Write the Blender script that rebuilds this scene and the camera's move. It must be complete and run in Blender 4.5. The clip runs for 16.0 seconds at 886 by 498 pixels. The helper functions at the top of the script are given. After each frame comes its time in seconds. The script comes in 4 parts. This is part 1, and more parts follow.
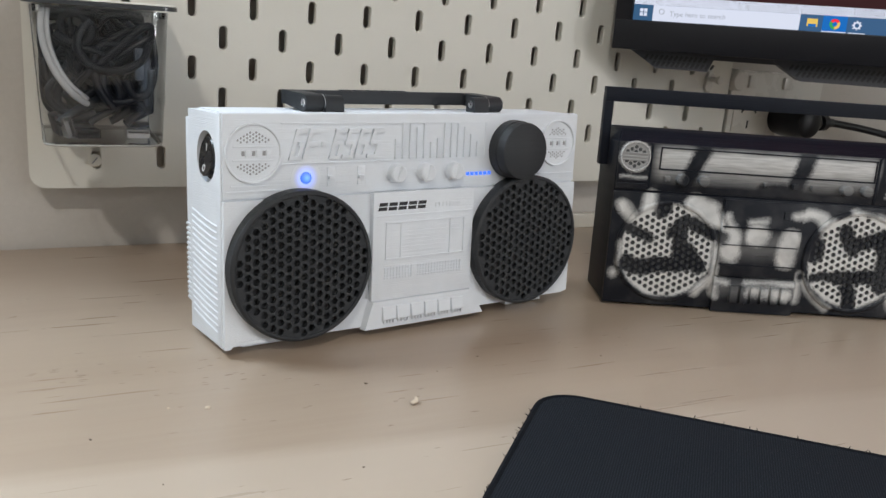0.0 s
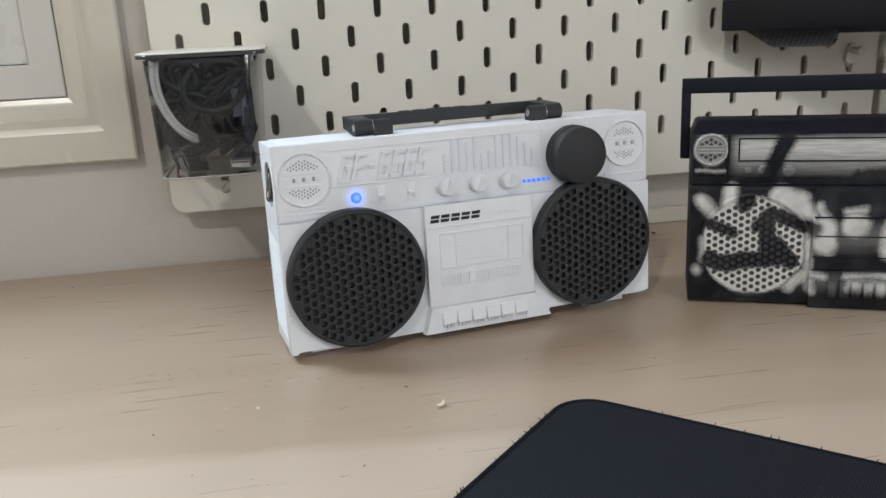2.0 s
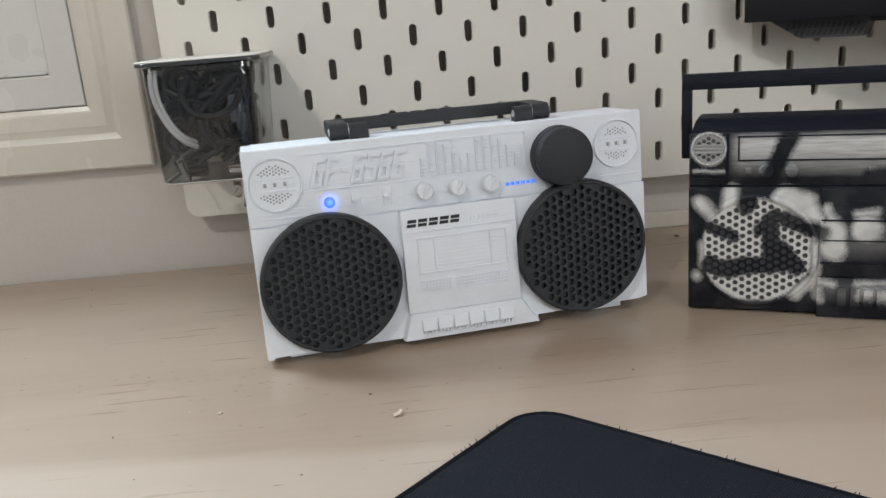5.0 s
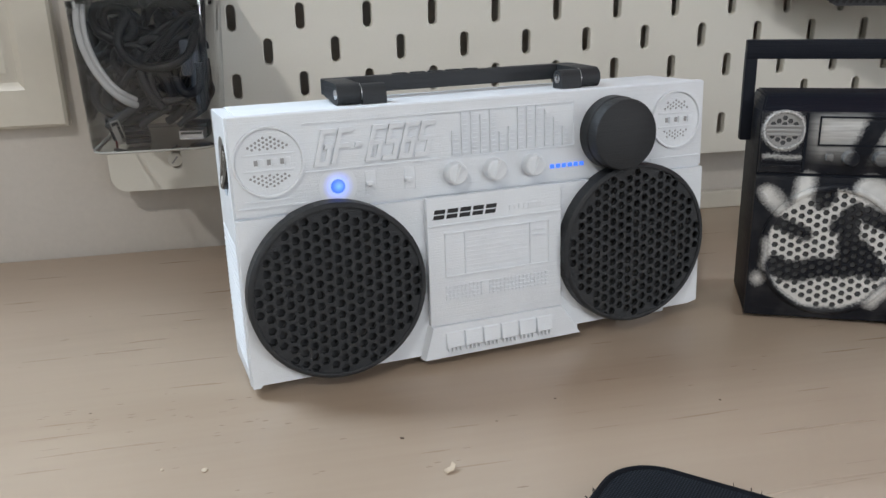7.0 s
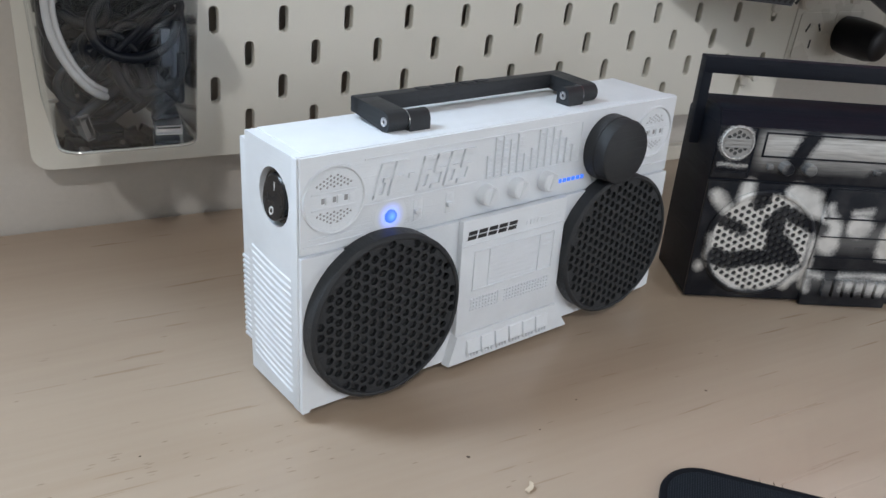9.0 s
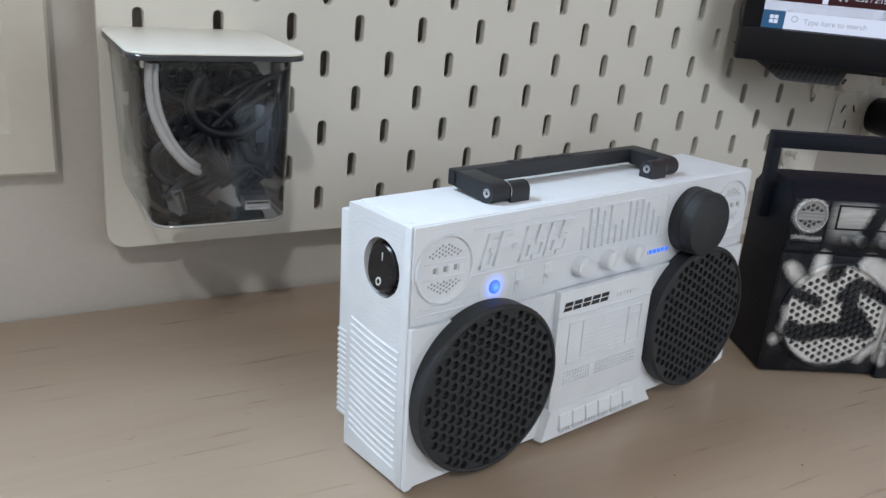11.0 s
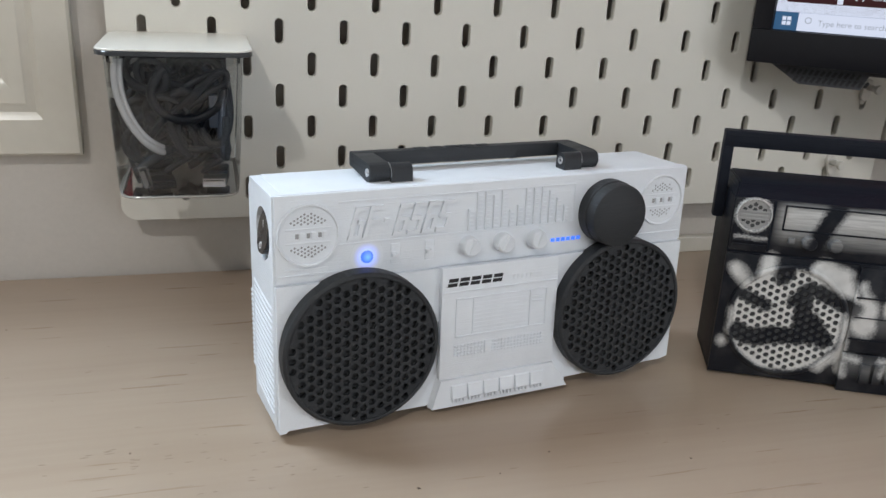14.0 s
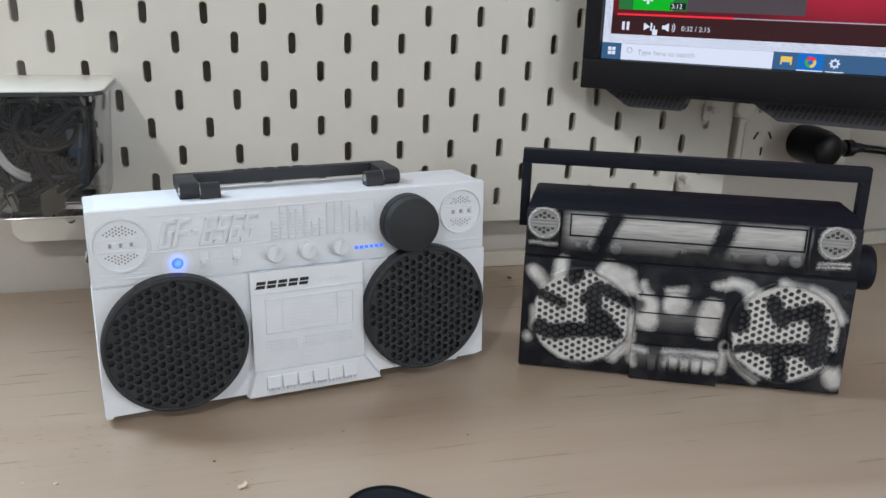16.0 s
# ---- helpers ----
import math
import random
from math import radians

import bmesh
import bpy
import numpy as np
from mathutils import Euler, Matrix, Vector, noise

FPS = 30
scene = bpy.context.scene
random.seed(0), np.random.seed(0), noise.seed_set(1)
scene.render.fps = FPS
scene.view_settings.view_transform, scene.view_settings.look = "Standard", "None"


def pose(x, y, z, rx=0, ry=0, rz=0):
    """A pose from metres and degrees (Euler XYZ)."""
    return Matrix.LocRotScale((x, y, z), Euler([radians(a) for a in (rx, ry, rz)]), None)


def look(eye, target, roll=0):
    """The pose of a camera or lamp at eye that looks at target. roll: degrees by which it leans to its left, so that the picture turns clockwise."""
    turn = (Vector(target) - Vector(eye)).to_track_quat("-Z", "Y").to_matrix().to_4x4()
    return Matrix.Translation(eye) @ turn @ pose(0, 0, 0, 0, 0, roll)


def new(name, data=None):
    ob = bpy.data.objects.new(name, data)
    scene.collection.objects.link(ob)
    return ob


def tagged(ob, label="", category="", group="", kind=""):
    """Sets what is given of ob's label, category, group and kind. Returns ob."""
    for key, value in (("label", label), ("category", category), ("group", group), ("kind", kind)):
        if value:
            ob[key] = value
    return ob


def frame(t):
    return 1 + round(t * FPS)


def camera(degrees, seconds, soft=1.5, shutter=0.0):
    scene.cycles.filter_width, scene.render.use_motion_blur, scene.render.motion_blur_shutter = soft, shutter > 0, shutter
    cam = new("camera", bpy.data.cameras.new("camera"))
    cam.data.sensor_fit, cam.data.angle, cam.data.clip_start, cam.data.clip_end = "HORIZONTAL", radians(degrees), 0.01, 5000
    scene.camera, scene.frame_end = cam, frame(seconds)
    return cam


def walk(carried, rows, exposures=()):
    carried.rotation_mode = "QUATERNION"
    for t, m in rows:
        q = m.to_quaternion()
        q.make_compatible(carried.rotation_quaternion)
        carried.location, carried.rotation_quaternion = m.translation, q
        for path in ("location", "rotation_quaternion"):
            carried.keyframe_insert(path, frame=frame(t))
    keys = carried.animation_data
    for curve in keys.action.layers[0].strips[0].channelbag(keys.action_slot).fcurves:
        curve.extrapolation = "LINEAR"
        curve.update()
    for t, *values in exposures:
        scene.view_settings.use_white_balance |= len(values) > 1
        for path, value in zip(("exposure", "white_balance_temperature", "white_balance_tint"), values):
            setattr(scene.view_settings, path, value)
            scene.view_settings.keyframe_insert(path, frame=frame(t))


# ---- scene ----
cam = camera(55.3, 16.0)
PATH = [
    (0, (-0.094, -0.585, 0.159), (0.761, 1.153, -0.341), 4.1),
    (0.5, (-0.068, -0.597, 0.162), (0.629, 1.201, -0.37), 2.1),
    (1, (-0.046, -0.606, 0.167), (0.511, 1.235, -0.382), 0.1),
    (1.5, (-0.023, -0.617, 0.171), (0.413, 1.258, -0.372), -1.5),
    (2, (-0.005, -0.633, 0.178), (0.31, 1.266, -0.361), -2.7),
    (2.5, (0.009, -0.64, 0.182), (0.231, 1.275, -0.35), -3.7),
    (3, (0.022, -0.648, 0.185), (0.198, 1.273, -0.344), -4.0),
    (3.5, (0.043, -0.652, 0.187), (0.201, 1.269, -0.346), -4.0),
    (6, (0.061, -0.576, 0.167), (0.127, 1.354, -0.354), -4.7),
    (6.5, (0.023, -0.54, 0.168), (0.206, 1.374, -0.385), -3.4),
    (7, (-0.001, -0.528, 0.167), (0.369, 1.337, -0.456), -1.3),
    (7.5, (-0.044, -0.51, 0.188), (0.531, 1.278, -0.499), 0.7),
    (8, (-0.08, -0.5, 0.223), (0.649, 1.179, -0.584), 2.9),
    (10.5, (-0.146, -0.449, 0.229), (0.818, 1.056, -0.67), 6.4),
    (11, (-0.157, -0.456, 0.217), (0.788, 1.165, -0.474), 5.1),
    (11.5, (-0.152, -0.471, 0.217), (0.747, 1.222, -0.355), 4.5),
    (12, (-0.136, -0.481, 0.223), (0.732, 1.246, -0.291), 4.4),
    (12.5, (-0.13, -0.486, 0.226), (0.719, 1.253, -0.278), 5.0),
    (13, (-0.109, -0.494, 0.223), (0.722, 1.246, -0.309), 5.4),
    (13.5, (-0.084, -0.515, 0.223), (0.643, 1.25, -0.376), 4.6),
    (14, (-0.042, -0.544, 0.219), (0.473, 1.266, -0.457), 3.1),
    (14.5, (-0.006, -0.562, 0.226), (0.446, 1.257, -0.471), 2.7),
    (15, (0.022, -0.577, 0.226), (0.486, 1.252, -0.438), 2.2),
    (15.5, (0.049, -0.601, 0.227), (0.528, 1.235, -0.406), 1.8),
    (16, (0.051, -0.631, 0.23), (0.534, 1.213, -0.377), 1.5),
]
EXPOSURES = [(0, 0.03, 6500, 10), (3.5, 0.03, 6500, 10), (6, 0.02, 6400, 10), (8, 0, 6300, 10), (10.5, -0.08, 6100, 10), (12, -0.02, 6300, 10), (13.5, -0.05, 6350, 10), (15, 0.05, 6250, 10), (16, 0.05, 6250, 10)]
walk(cam, [(t, look(eye, target, roll)) for t, eye, target, roll in PATH], EXPOSURES)

# ---- world, lamps, exposure ----
scene.view_settings.exposure = 0.0
world = bpy.data.worlds.new("world")
scene.world = world
world.use_nodes = True
wn = world.node_tree
sky = wn.nodes.new("ShaderNodeTexSky")
sky.sky_type, sky.sun_disc, sky.sun_elevation, sky.sun_rotation = "NISHITA", False, radians(35), radians(200)
wn.nodes["Background"].inputs["Strength"].default_value = 0.1
wn.links.new(sky.outputs["Color"], wn.nodes["Background"].inputs["Color"])


def area(name, eye, target, w, h, watts, colour):
    d = bpy.data.lights.new(name, "AREA")
    d.shape, d.size, d.size_y, d.energy, d.color = "RECTANGLE", w, h, watts, colour
    ob = new(name, d)
    ob.matrix_world = look(eye, target)
    return ob


area("window_light_casement", (-0.385, 0.008, 0.585), (-0.385, -1.0, 0.57), 0.36, 0.36, 13.0, (0.72, 0.86, 1.0))
# Soft light from front right; its source is unseen and its opening made up.
area("unseen_back_light", (0.95, -2.52, 1.05), (0.10, 0.0, 0.05), 1.0, 0.8, 11.4, (0.97, 0.98, 1.0))
# Low light from the right, set by the monitor's shadow; source unseen.
area("unseen_east_light", (1.54, -1.65, 0.25), (0.2, 0.0, 0.15), 0.32, 0.32, 4.7, (0.95, 0.97, 1.0))
area("ceiling_lamp_light", (-0.76, -1.70, 1.60), (-0.02, -0.05, 0.10), 0.10, 0.10, 12.8, (1.0, 0.97, 0.92))

# ---- materials ----
MM = 0.001


class Nodes:
    """A small wrapper for building node materials."""

    def __init__(self, name):
        self.m = bpy.data.materials.new(name)
        self.m.use_nodes = True
        self.t = self.m.node_tree
        self.b = self.t.nodes["Principled BSDF"]
        self.co = self.t.nodes.new("ShaderNodeTexCoord").outputs["Object"]

    def node(self, kind, **inputs):
        n = self.t.nodes.new(kind)
        for k, v in inputs.items():
            k = int(k[1:]) if k[0] == "i" and k[1:].isdigit() else k.replace("_", " ")
            if isinstance(v, bpy.types.NodeSocket):
                self.t.links.new(v, n.inputs[k])
            else:
                n.inputs[k].default_value = v
        return n

    def math(self, op, a, b=0.0, clamp=False):
        n = self.node("ShaderNodeMath", i0=a, i1=b)
        n.operation, n.use_clamp = op, clamp
        return n.outputs[0]

    def vec(self, op, a, b=(0, 0, 0)):
        n = self.node("ShaderNodeVectorMath", i0=a, i1=b)
        n.operation = op
        return n.outputs["Value" if op in ("DOT_PRODUCT", "DISTANCE", "LENGTH") else "Vector"]

    def scaled(self, stretch):
        return self.vec("MULTIPLY", self.co, stretch)

    def noise(self, scale, detail=3.0, stretch=(1, 1, 1), rough=0.55):
        return self.node("ShaderNodeTexNoise", Vector=self.scaled(stretch), Scale=scale, Detail=detail, Roughness=rough).outputs["Fac"]

    def mix(self, fac, a, b):
        n = self.t.nodes.new("ShaderNodeMix")
        n.data_type = "RGBA"
        for sock, v in ((n.inputs[0], fac), (n.inputs[6], a), (n.inputs[7], b)):
            if isinstance(v, bpy.types.NodeSocket):
                self.t.links.new(v, sock)
            else:
                sock.default_value = v if not isinstance(v, tuple) else (*v[:3], 1)
        return n.outputs[2]

    def span(self, v, lo, hi, to_lo=0.0, to_hi=1.0):
        return self.node("ShaderNodeMapRange", i0=v, i1=lo, i2=hi, i3=to_lo, i4=to_hi).outputs[0]

    def set(self, **inputs):
        for k, v in inputs.items():
            s = self.b.inputs[k.replace("_", " ")]
            if isinstance(v, bpy.types.NodeSocket):
                self.t.links.new(v, s)
            else:
                s.default_value = (*v, 1) if isinstance(v, tuple) and len(v) == 3 else v
        return self

    def bump(self, height, strength, distance=0.001):
        self.t.links.new(self.node("ShaderNodeBump", Height=height, Strength=strength, Distance=distance).outputs[0], self.b.inputs["Normal"])
        return self


def surface(name, colour, rough=0.5, metal=0.0, vary=0.08, scale=40.0, grain=600.0, bump=0.15, stretch=(1, 1, 1), depth=0.0005, shine=0.5):
    """Plain stuff with two scales of variation, uneven gloss and fine relief."""
    n = Nodes(name)
    big, fine = n.noise(scale, 4.0, stretch), n.noise(grain, 3.0, stretch)
    mixed = n.math("ADD", n.math("MULTIPLY", big, 0.6), n.math("MULTIPLY", fine, 0.4))
    dark, light = tuple(c * (1 - vary) for c in colour), tuple(min(1, c * (1 + vary)) for c in colour)
    n.set(Base_Color=n.mix(n.span(mixed, 0.3, 0.7), dark, light), Roughness=n.span(big, 0.3, 0.7, rough - 0.06, rough + 0.06), Metallic=metal, Specular_IOR_Level=shine)
    return n.bump(fine, bump, depth).m


def glow(name, colour, strength):
    n = Nodes(name)
    n.set(Base_Color=(0.02, 0.02, 0.02), Emission_Color=colour, Emission_Strength=strength, Roughness=0.5, Specular_IOR_Level=0.02)
    return n.m


def printed_plastic(name, colour, rough, shine=0.5):
    """Filament print: fine layer lines and small unevenness."""
    n = Nodes(name)
    layers = n.noise(1.0, 2.0, (25, 25, 2600))
    blot = n.noise(70, 4.0)
    weave = n.noise(1.0, 2.0, (1400, 1400, 1400))
    n.set(Base_Color=n.mix(n.span(blot, 0.3, 0.7), tuple(c * 0.95 for c in colour), colour), Roughness=n.span(layers, 0.3, 0.7, rough - 0.08, rough + 0.08), Specular_IOR_Level=shine)
    n.bump(n.math("ADD", layers, n.math("MULTIPLY", weave, 0.5)), 0.45, 0.0006)
    return n.m


def plywood():
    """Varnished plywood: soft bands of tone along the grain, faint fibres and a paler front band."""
    n = Nodes("plywood")
    wob = n.node("ShaderNodeTexNoise", Vector=n.scaled((1, 1, 1)), Scale=3.0, Detail=2.0).outputs["Color"]
    p = n.vec("ADD", n.scaled((0.8, 7.0, 1)), n.vec("MULTIPLY", wob, (0.08, 0.30, 0)))
    rings = n.node("ShaderNodeTexNoise", Vector=p, Scale=2.6, Detail=6.0, Roughness=0.56).outputs["Fac"]
    fibre = n.noise(1.0, 3.0, (9, 210, 30))
    blot = n.noise(1.0, 2.0, (5, 16, 5))
    base = n.mix(n.span(rings, 0.32, 0.68), (0.415, 0.332, 0.256), (0.340, 0.260, 0.192))
    base = n.mix(n.math("MULTIPLY", n.span(fibre, 0.3, 0.7), 0.22), base, (0.475, 0.395, 0.312))
    base = n.mix(n.math("MULTIPLY", n.span(blot, 0.30, 0.75), 0.45), base, (0.415, 0.316, 0.230))
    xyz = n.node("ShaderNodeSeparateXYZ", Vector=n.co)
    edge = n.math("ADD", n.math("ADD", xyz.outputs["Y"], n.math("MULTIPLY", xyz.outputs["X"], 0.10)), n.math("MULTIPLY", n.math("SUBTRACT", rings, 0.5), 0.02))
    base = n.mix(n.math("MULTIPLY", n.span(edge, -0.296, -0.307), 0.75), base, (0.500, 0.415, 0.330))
    n.set(Base_Color=base, Roughness=n.span(fibre, 0.3, 0.7, 0.27, 0.32))
    n.bump(rings, 0.03, 0.0006)
    return n.m


def cloth():
    n = Nodes("mat_cloth")
    warp = n.node("ShaderNodeTexWave", Vector=n.scaled((1, 1, 1)), Scale=320.0, Distortion=0.6, Detail=1.0)
    weft = n.node("ShaderNodeTexWave", Vector=n.scaled((1, 1, 1)), Scale=320.0, Distortion=0.6, Detail=1.0)
    weft.bands_direction = "Y"
    weave = n.math("MULTIPLY", warp.outputs["Fac"], weft.outputs["Fac"])
    lint = n.span(n.noise(420, 2.0), 0.73, 0.78)
    base = n.mix(n.span(weave, 0.1, 0.8), (0.004, 0.0055, 0.008), (0.022, 0.031, 0.044))
    n.set(Base_Color=n.mix(n.math("MULTIPLY", lint, 0.4), base, (0.10, 0.11, 0.12)), Roughness=0.8, Specular_IOR_Level=0.2)
    n.bump(weave, 0.5, 0.0006)
    return n.m


# Silver overspray on the black boombox: strokes (from u, v to u, v, radius) in millimetres of its front.
SPRAY_LEFT = [(6, 62, 13, 55, 3.2), (23, 66, 23, 58, 4.7), (50, 65, 60, 62, 5.8), (60, 61, 66, 53, 5.2), (67, 40, 67, 14, 2.2), (66, 18, 58, 10, 3.2), (5, 19, 6, 16, 2.4), (7, 38, 7, 26, 1.2)]
GAPS_LEFT = [(31, 69, 31, 60, 4.8), (9, 49, 24, 43, 3.4), (47, 54, 38, 47, 3.8), (44, 51, 44, 30, 4.8), (12, 26, 13, 23, 5.8), (16, 24, 55, 27, 4.8), (48, 36, 56, 25, 5.3), (53, 53, 69, 45, 5.0)]
SPRAY_DECK = [(75, 47, 76, 37, 6.0), (72, 59, 76, 53, 1.8), (92, 48, 93, 47, 7.4), (87, 56, 96, 57, 1.6), (112, 46, 110, 35, 6.2), (113, 62, 120, 63, 2.2), (123, 62, 131, 60, 4.9), (121, 25, 121, 8, 2.0), (88, 18.4, 117, 18.4, 1.4), (70, 18, 75, 18, 1.7), (70, 14, 70, 8, 1.7), (90, 12.5, 114, 12, 3.0)]
SPRAY_RIGHT = [(132, 52, 138, 57, 3.3), (150, 64, 166, 63, 2.2), (166, 63, 177, 57, 3.1), (177, 57, 184, 47, 3.0), (124, 22, 131, 11, 1.3), (131, 11, 141, 4, 1.3), (184, 14, 187, 8, 4.3)]
GAPS_RIGHT = [(123, 54, 127, 40, 6.8), (122, 25, 123, 24, 3.4), (146, 53, 153, 43, 4.5), (153, 46, 170, 51, 4.9), (168, 49, 175, 39, 5.3), (175, 39, 174, 21, 5.9), (130, 24, 146, 25, 3.1), (146, 25, 176, 25, 4.9), (176, 25, 186, 21, 4.9), (152, 18, 155, 4, 4.7)]
SPRAY_TOP = [(3, 79.4, 18.5, 79.4, 0.6), (168, 79.4, 184, 79.4, 0.6), (168, 77.2, 184, 77.2, 0.5)]
GAPS_TOP = [(52, 98, 43, 76, 4.4), (117, 98, 110, 74, 4.6), (92, 76, 104, 77, 3.0)]


def sprayed(name):
    n = Nodes(name)
    jitter = n.node("ShaderNodeTexNoise", Vector=n.co, Scale=48.0, Detail=5.0).outputs["Color"]
    p = n.vec("MULTIPLY", n.vec("ADD", n.co, n.vec("MULTIPLY", n.vec("SUBTRACT", jitter, (0.5, 0.5, 0.5)), (0.0085, 0, 0.0085))), (1000, 0, 1000))

    calm = n.vec("MULTIPLY", n.vec("ADD", n.co, n.vec("MULTIPLY", n.vec("SUBTRACT", jitter, (0.5, 0.5, 0.5)), (0.004, 0, 0.003))), (1000, 0, 1000))

    def strokes(rows, p=p):
        near = None
        for u0, v0, u1, v1, r in rows:
            a, d = Vector((u0, 0, v0)), Vector((u1 - u0, 0, v1 - v0))
            q = n.vec("SUBTRACT", p, tuple(a))
            if d.length > 4:
                k = n.math("DIVIDE", n.vec("DOT_PRODUCT", q, tuple(d)), d.length_squared, clamp=True)
                along = n.node("ShaderNodeVectorMath", i0=tuple(d))
                along.operation = "SCALE"
                n.t.links.new(k, along.inputs["Scale"])
                dist = n.vec("DISTANCE", q, along.outputs["Vector"])
            else:
                dist = n.vec("LENGTH", q)
            dist = n.math("SUBTRACT", dist, r)
            near = dist if near is None else n.math("MINIMUM", near, dist)
        return near

    gaps = n.math("MULTIPLY", strokes(GAPS_LEFT + GAPS_RIGHT), -1.0)
    patch = n.math("MAXIMUM", strokes(SPRAY_LEFT + SPRAY_DECK + SPRAY_RIGHT), gaps)
    near = None
    for cu, cv, r in ((36.4, 34.6, 28.8), (155.2, 34.8, 29.6)):
        disc = n.math("SUBTRACT", n.vec("DISTANCE", p, (cu, 0, cv)), r)
        near = disc if near is None else n.math("MINIMUM", near, disc)
    near = n.math("MAXIMUM", near, gaps)
    near = n.math("MINIMUM", near, strokes(SPRAY_TOP, calm))
    grids = None
    for cu in (10.6, 175.4):               # the tweeters' rims and grids
        far = n.vec("DISTANCE", calm, (cu, 0, 91.6))
        near = n.math("MINIMUM", near, n.math("SUBTRACT", n.math("ABSOLUTE", n.math("SUBTRACT", far, 8.7)), 0.7))
        tweet = n.math("MULTIPLY", n.span(far, 8.2, 7.6), 0.5)
        grids = tweet if grids is None else n.math("MAXIMUM", grids, tweet)
    speck = n.math("MULTIPLY", n.math("SUBTRACT", n.noise(1100, 2.0), 0.5), 3.4)
    mask = n.span(n.math("ADD", near, speck), 1.0, -1.2)
    thin = n.span(n.noise(55, 3.0), 0.3, 0.6, 0.62, 1.0)
    mask = n.math("MAXIMUM", mask, n.math("MULTIPLY", n.span(n.math("ADD", patch, speck), 2.2, -2.0), thin))
    deck = n.span(strokes([(75, 42, 112, 40, 8.0), (74, 14, 116, 14, 5.0)]), 3.0, -5.0, 0.0, 0.16)
    mask = n.math("MAXIMUM", mask, n.math("MAXIMUM", grids, deck))
    uvw = n.node("ShaderNodeSeparateXYZ", Vector=calm)
    u, v = uvw.outputs["X"], uvw.outputs["Z"]
    strip = n.math("MULTIPLY", n.span(v, 75.0, 90.0), n.span(v, 100.5, 95.5))
    strip = n.math("MULTIPLY", strip, n.math("MULTIPLY", n.span(u, 20.5, 28.0), n.span(u, 163.0, 156.0)))
    streak = n.span(n.noise(1.0, 3.0, (60, 60, 900)), 0.25, 0.6, 0.5, 0.85)
    strip = n.math("MULTIPLY", n.math("MULTIPLY", strip, streak), n.span(n.math("ADD", strokes(GAPS_TOP, calm), speck), -1.0, 2.4))
    mask = n.math("MAXIMUM", mask, strip)
    haze = n.math("MULTIPLY", n.span(n.noise(48, 3.0), 0.48, 0.75), 0.05)
    mask = n.math("MAXIMUM", mask, haze)
    depth = n.node("ShaderNodeSeparateXYZ", Vector=n.co).outputs["Y"]
    mask = n.math("MULTIPLY", mask, n.span(depth, 0.006, 0.002))
    layers = n.noise(1.0, 2.0, (30, 30, 2400))
    n.set(Base_Color=n.mix(mask, (0.0066, 0.0080, 0.0130), (0.68, 0.675, 0.66)), Roughness=n.span(mask, 0, 1, 0.36, 0.42), Metallic=n.span(mask, 0, 1, 0.0, 0.15), Specular_IOR_Level=n.span(mask, 0, 1, 0.28, 0.5))
    n.bump(layers, 0.35, 0.0005)
    return n.m


def clear_plastic(name, tint):
    """Thin clear plastic: seen straight through, with a gloss that grows at grazing angles."""
    n = Nodes(name)
    through_ = n.node("ShaderNodeBsdfTransparent", Color=(*tint, 1))
    gloss = n.node("ShaderNodeBsdfGlossy", Color=(0.9, 0.92, 0.93, 1), Roughness=0.08)
    fac = n.math("ADD", n.node("ShaderNodeFresnel", IOR=1.46).outputs[0], 0.022)
    mix = n.node("ShaderNodeMixShader", i0=fac, i1=through_.outputs[0], i2=gloss.outputs[0])
    n.t.links.new(mix.outputs[0], n.t.nodes["Material Output"].inputs["Surface"])
    return n.m


M_WHITE = printed_plastic("white_print", (0.765, 0.80, 0.845), 0.52)
M_BLACKPRINT = printed_plastic("black_print", (0.024, 0.0265, 0.030), 0.52, 0.36)
M_SPRAY = sprayed("sprayed_print")
M_BODYBLACK = printed_plastic("black_body_print", (0.0062, 0.0084, 0.0150), 0.50, 0.20)
M_VOID = surface("speaker_cavity", (0.065, 0.067, 0.07), 0.7)
# Grey standing for the shade inside small holes, pockets and slots.
M_HOLE = surface("shaded_hole", (0.32, 0.32, 0.33), 0.8)
M_SWITCH = surface("switch_plastic", (0.008, 0.008, 0.010), 0.25, vary=0.1, bump=0.02)
M_MARK = surface("white_marking", (0.75, 0.75, 0.75), 0.5)
M_INK = surface("black_ink", (0.012, 0.012, 0.014), 0.5)
M_STEEL = surface("steel", (0.62, 0.62, 0.64), 0.28, 1.0, bump=0.03)
M_DULL = surface("dull_steel", (0.26, 0.25, 0.24), 0.4, 0.8, bump=0.03)
M_BOARD = surface("painted_fibreboard", (0.70, 0.68, 0.615), 0.5, vary=0.03, scale=9, grain=900, bump=0.05)
M_WALL = surface("wall_paint", (0.55, 0.515, 0.47), 0.62, vary=0.05, scale=6, grain=320, bump=0.18)
M_CASING = surface("gloss_paint", (0.60, 0.57, 0.50), 0.26, vary=0.04, scale=8, grain=120, bump=0.05, depth=0.001)
M_PANEL = surface("panel_paint", (0.62, 0.615, 0.59), 0.32, vary=0.03, scale=5, grain=60, bump=0.03, depth=0.001)
M_SASH = surface("sash_paint", (0.60, 0.59, 0.56), 0.26, vary=0.04, scale=8, grain=120, bump=0.05, depth=0.001)
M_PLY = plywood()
M_PORE = surface("wood_pore", (0.25, 0.188, 0.135), 0.6, vary=0.3, scale=90)
M_CLOTH = cloth()
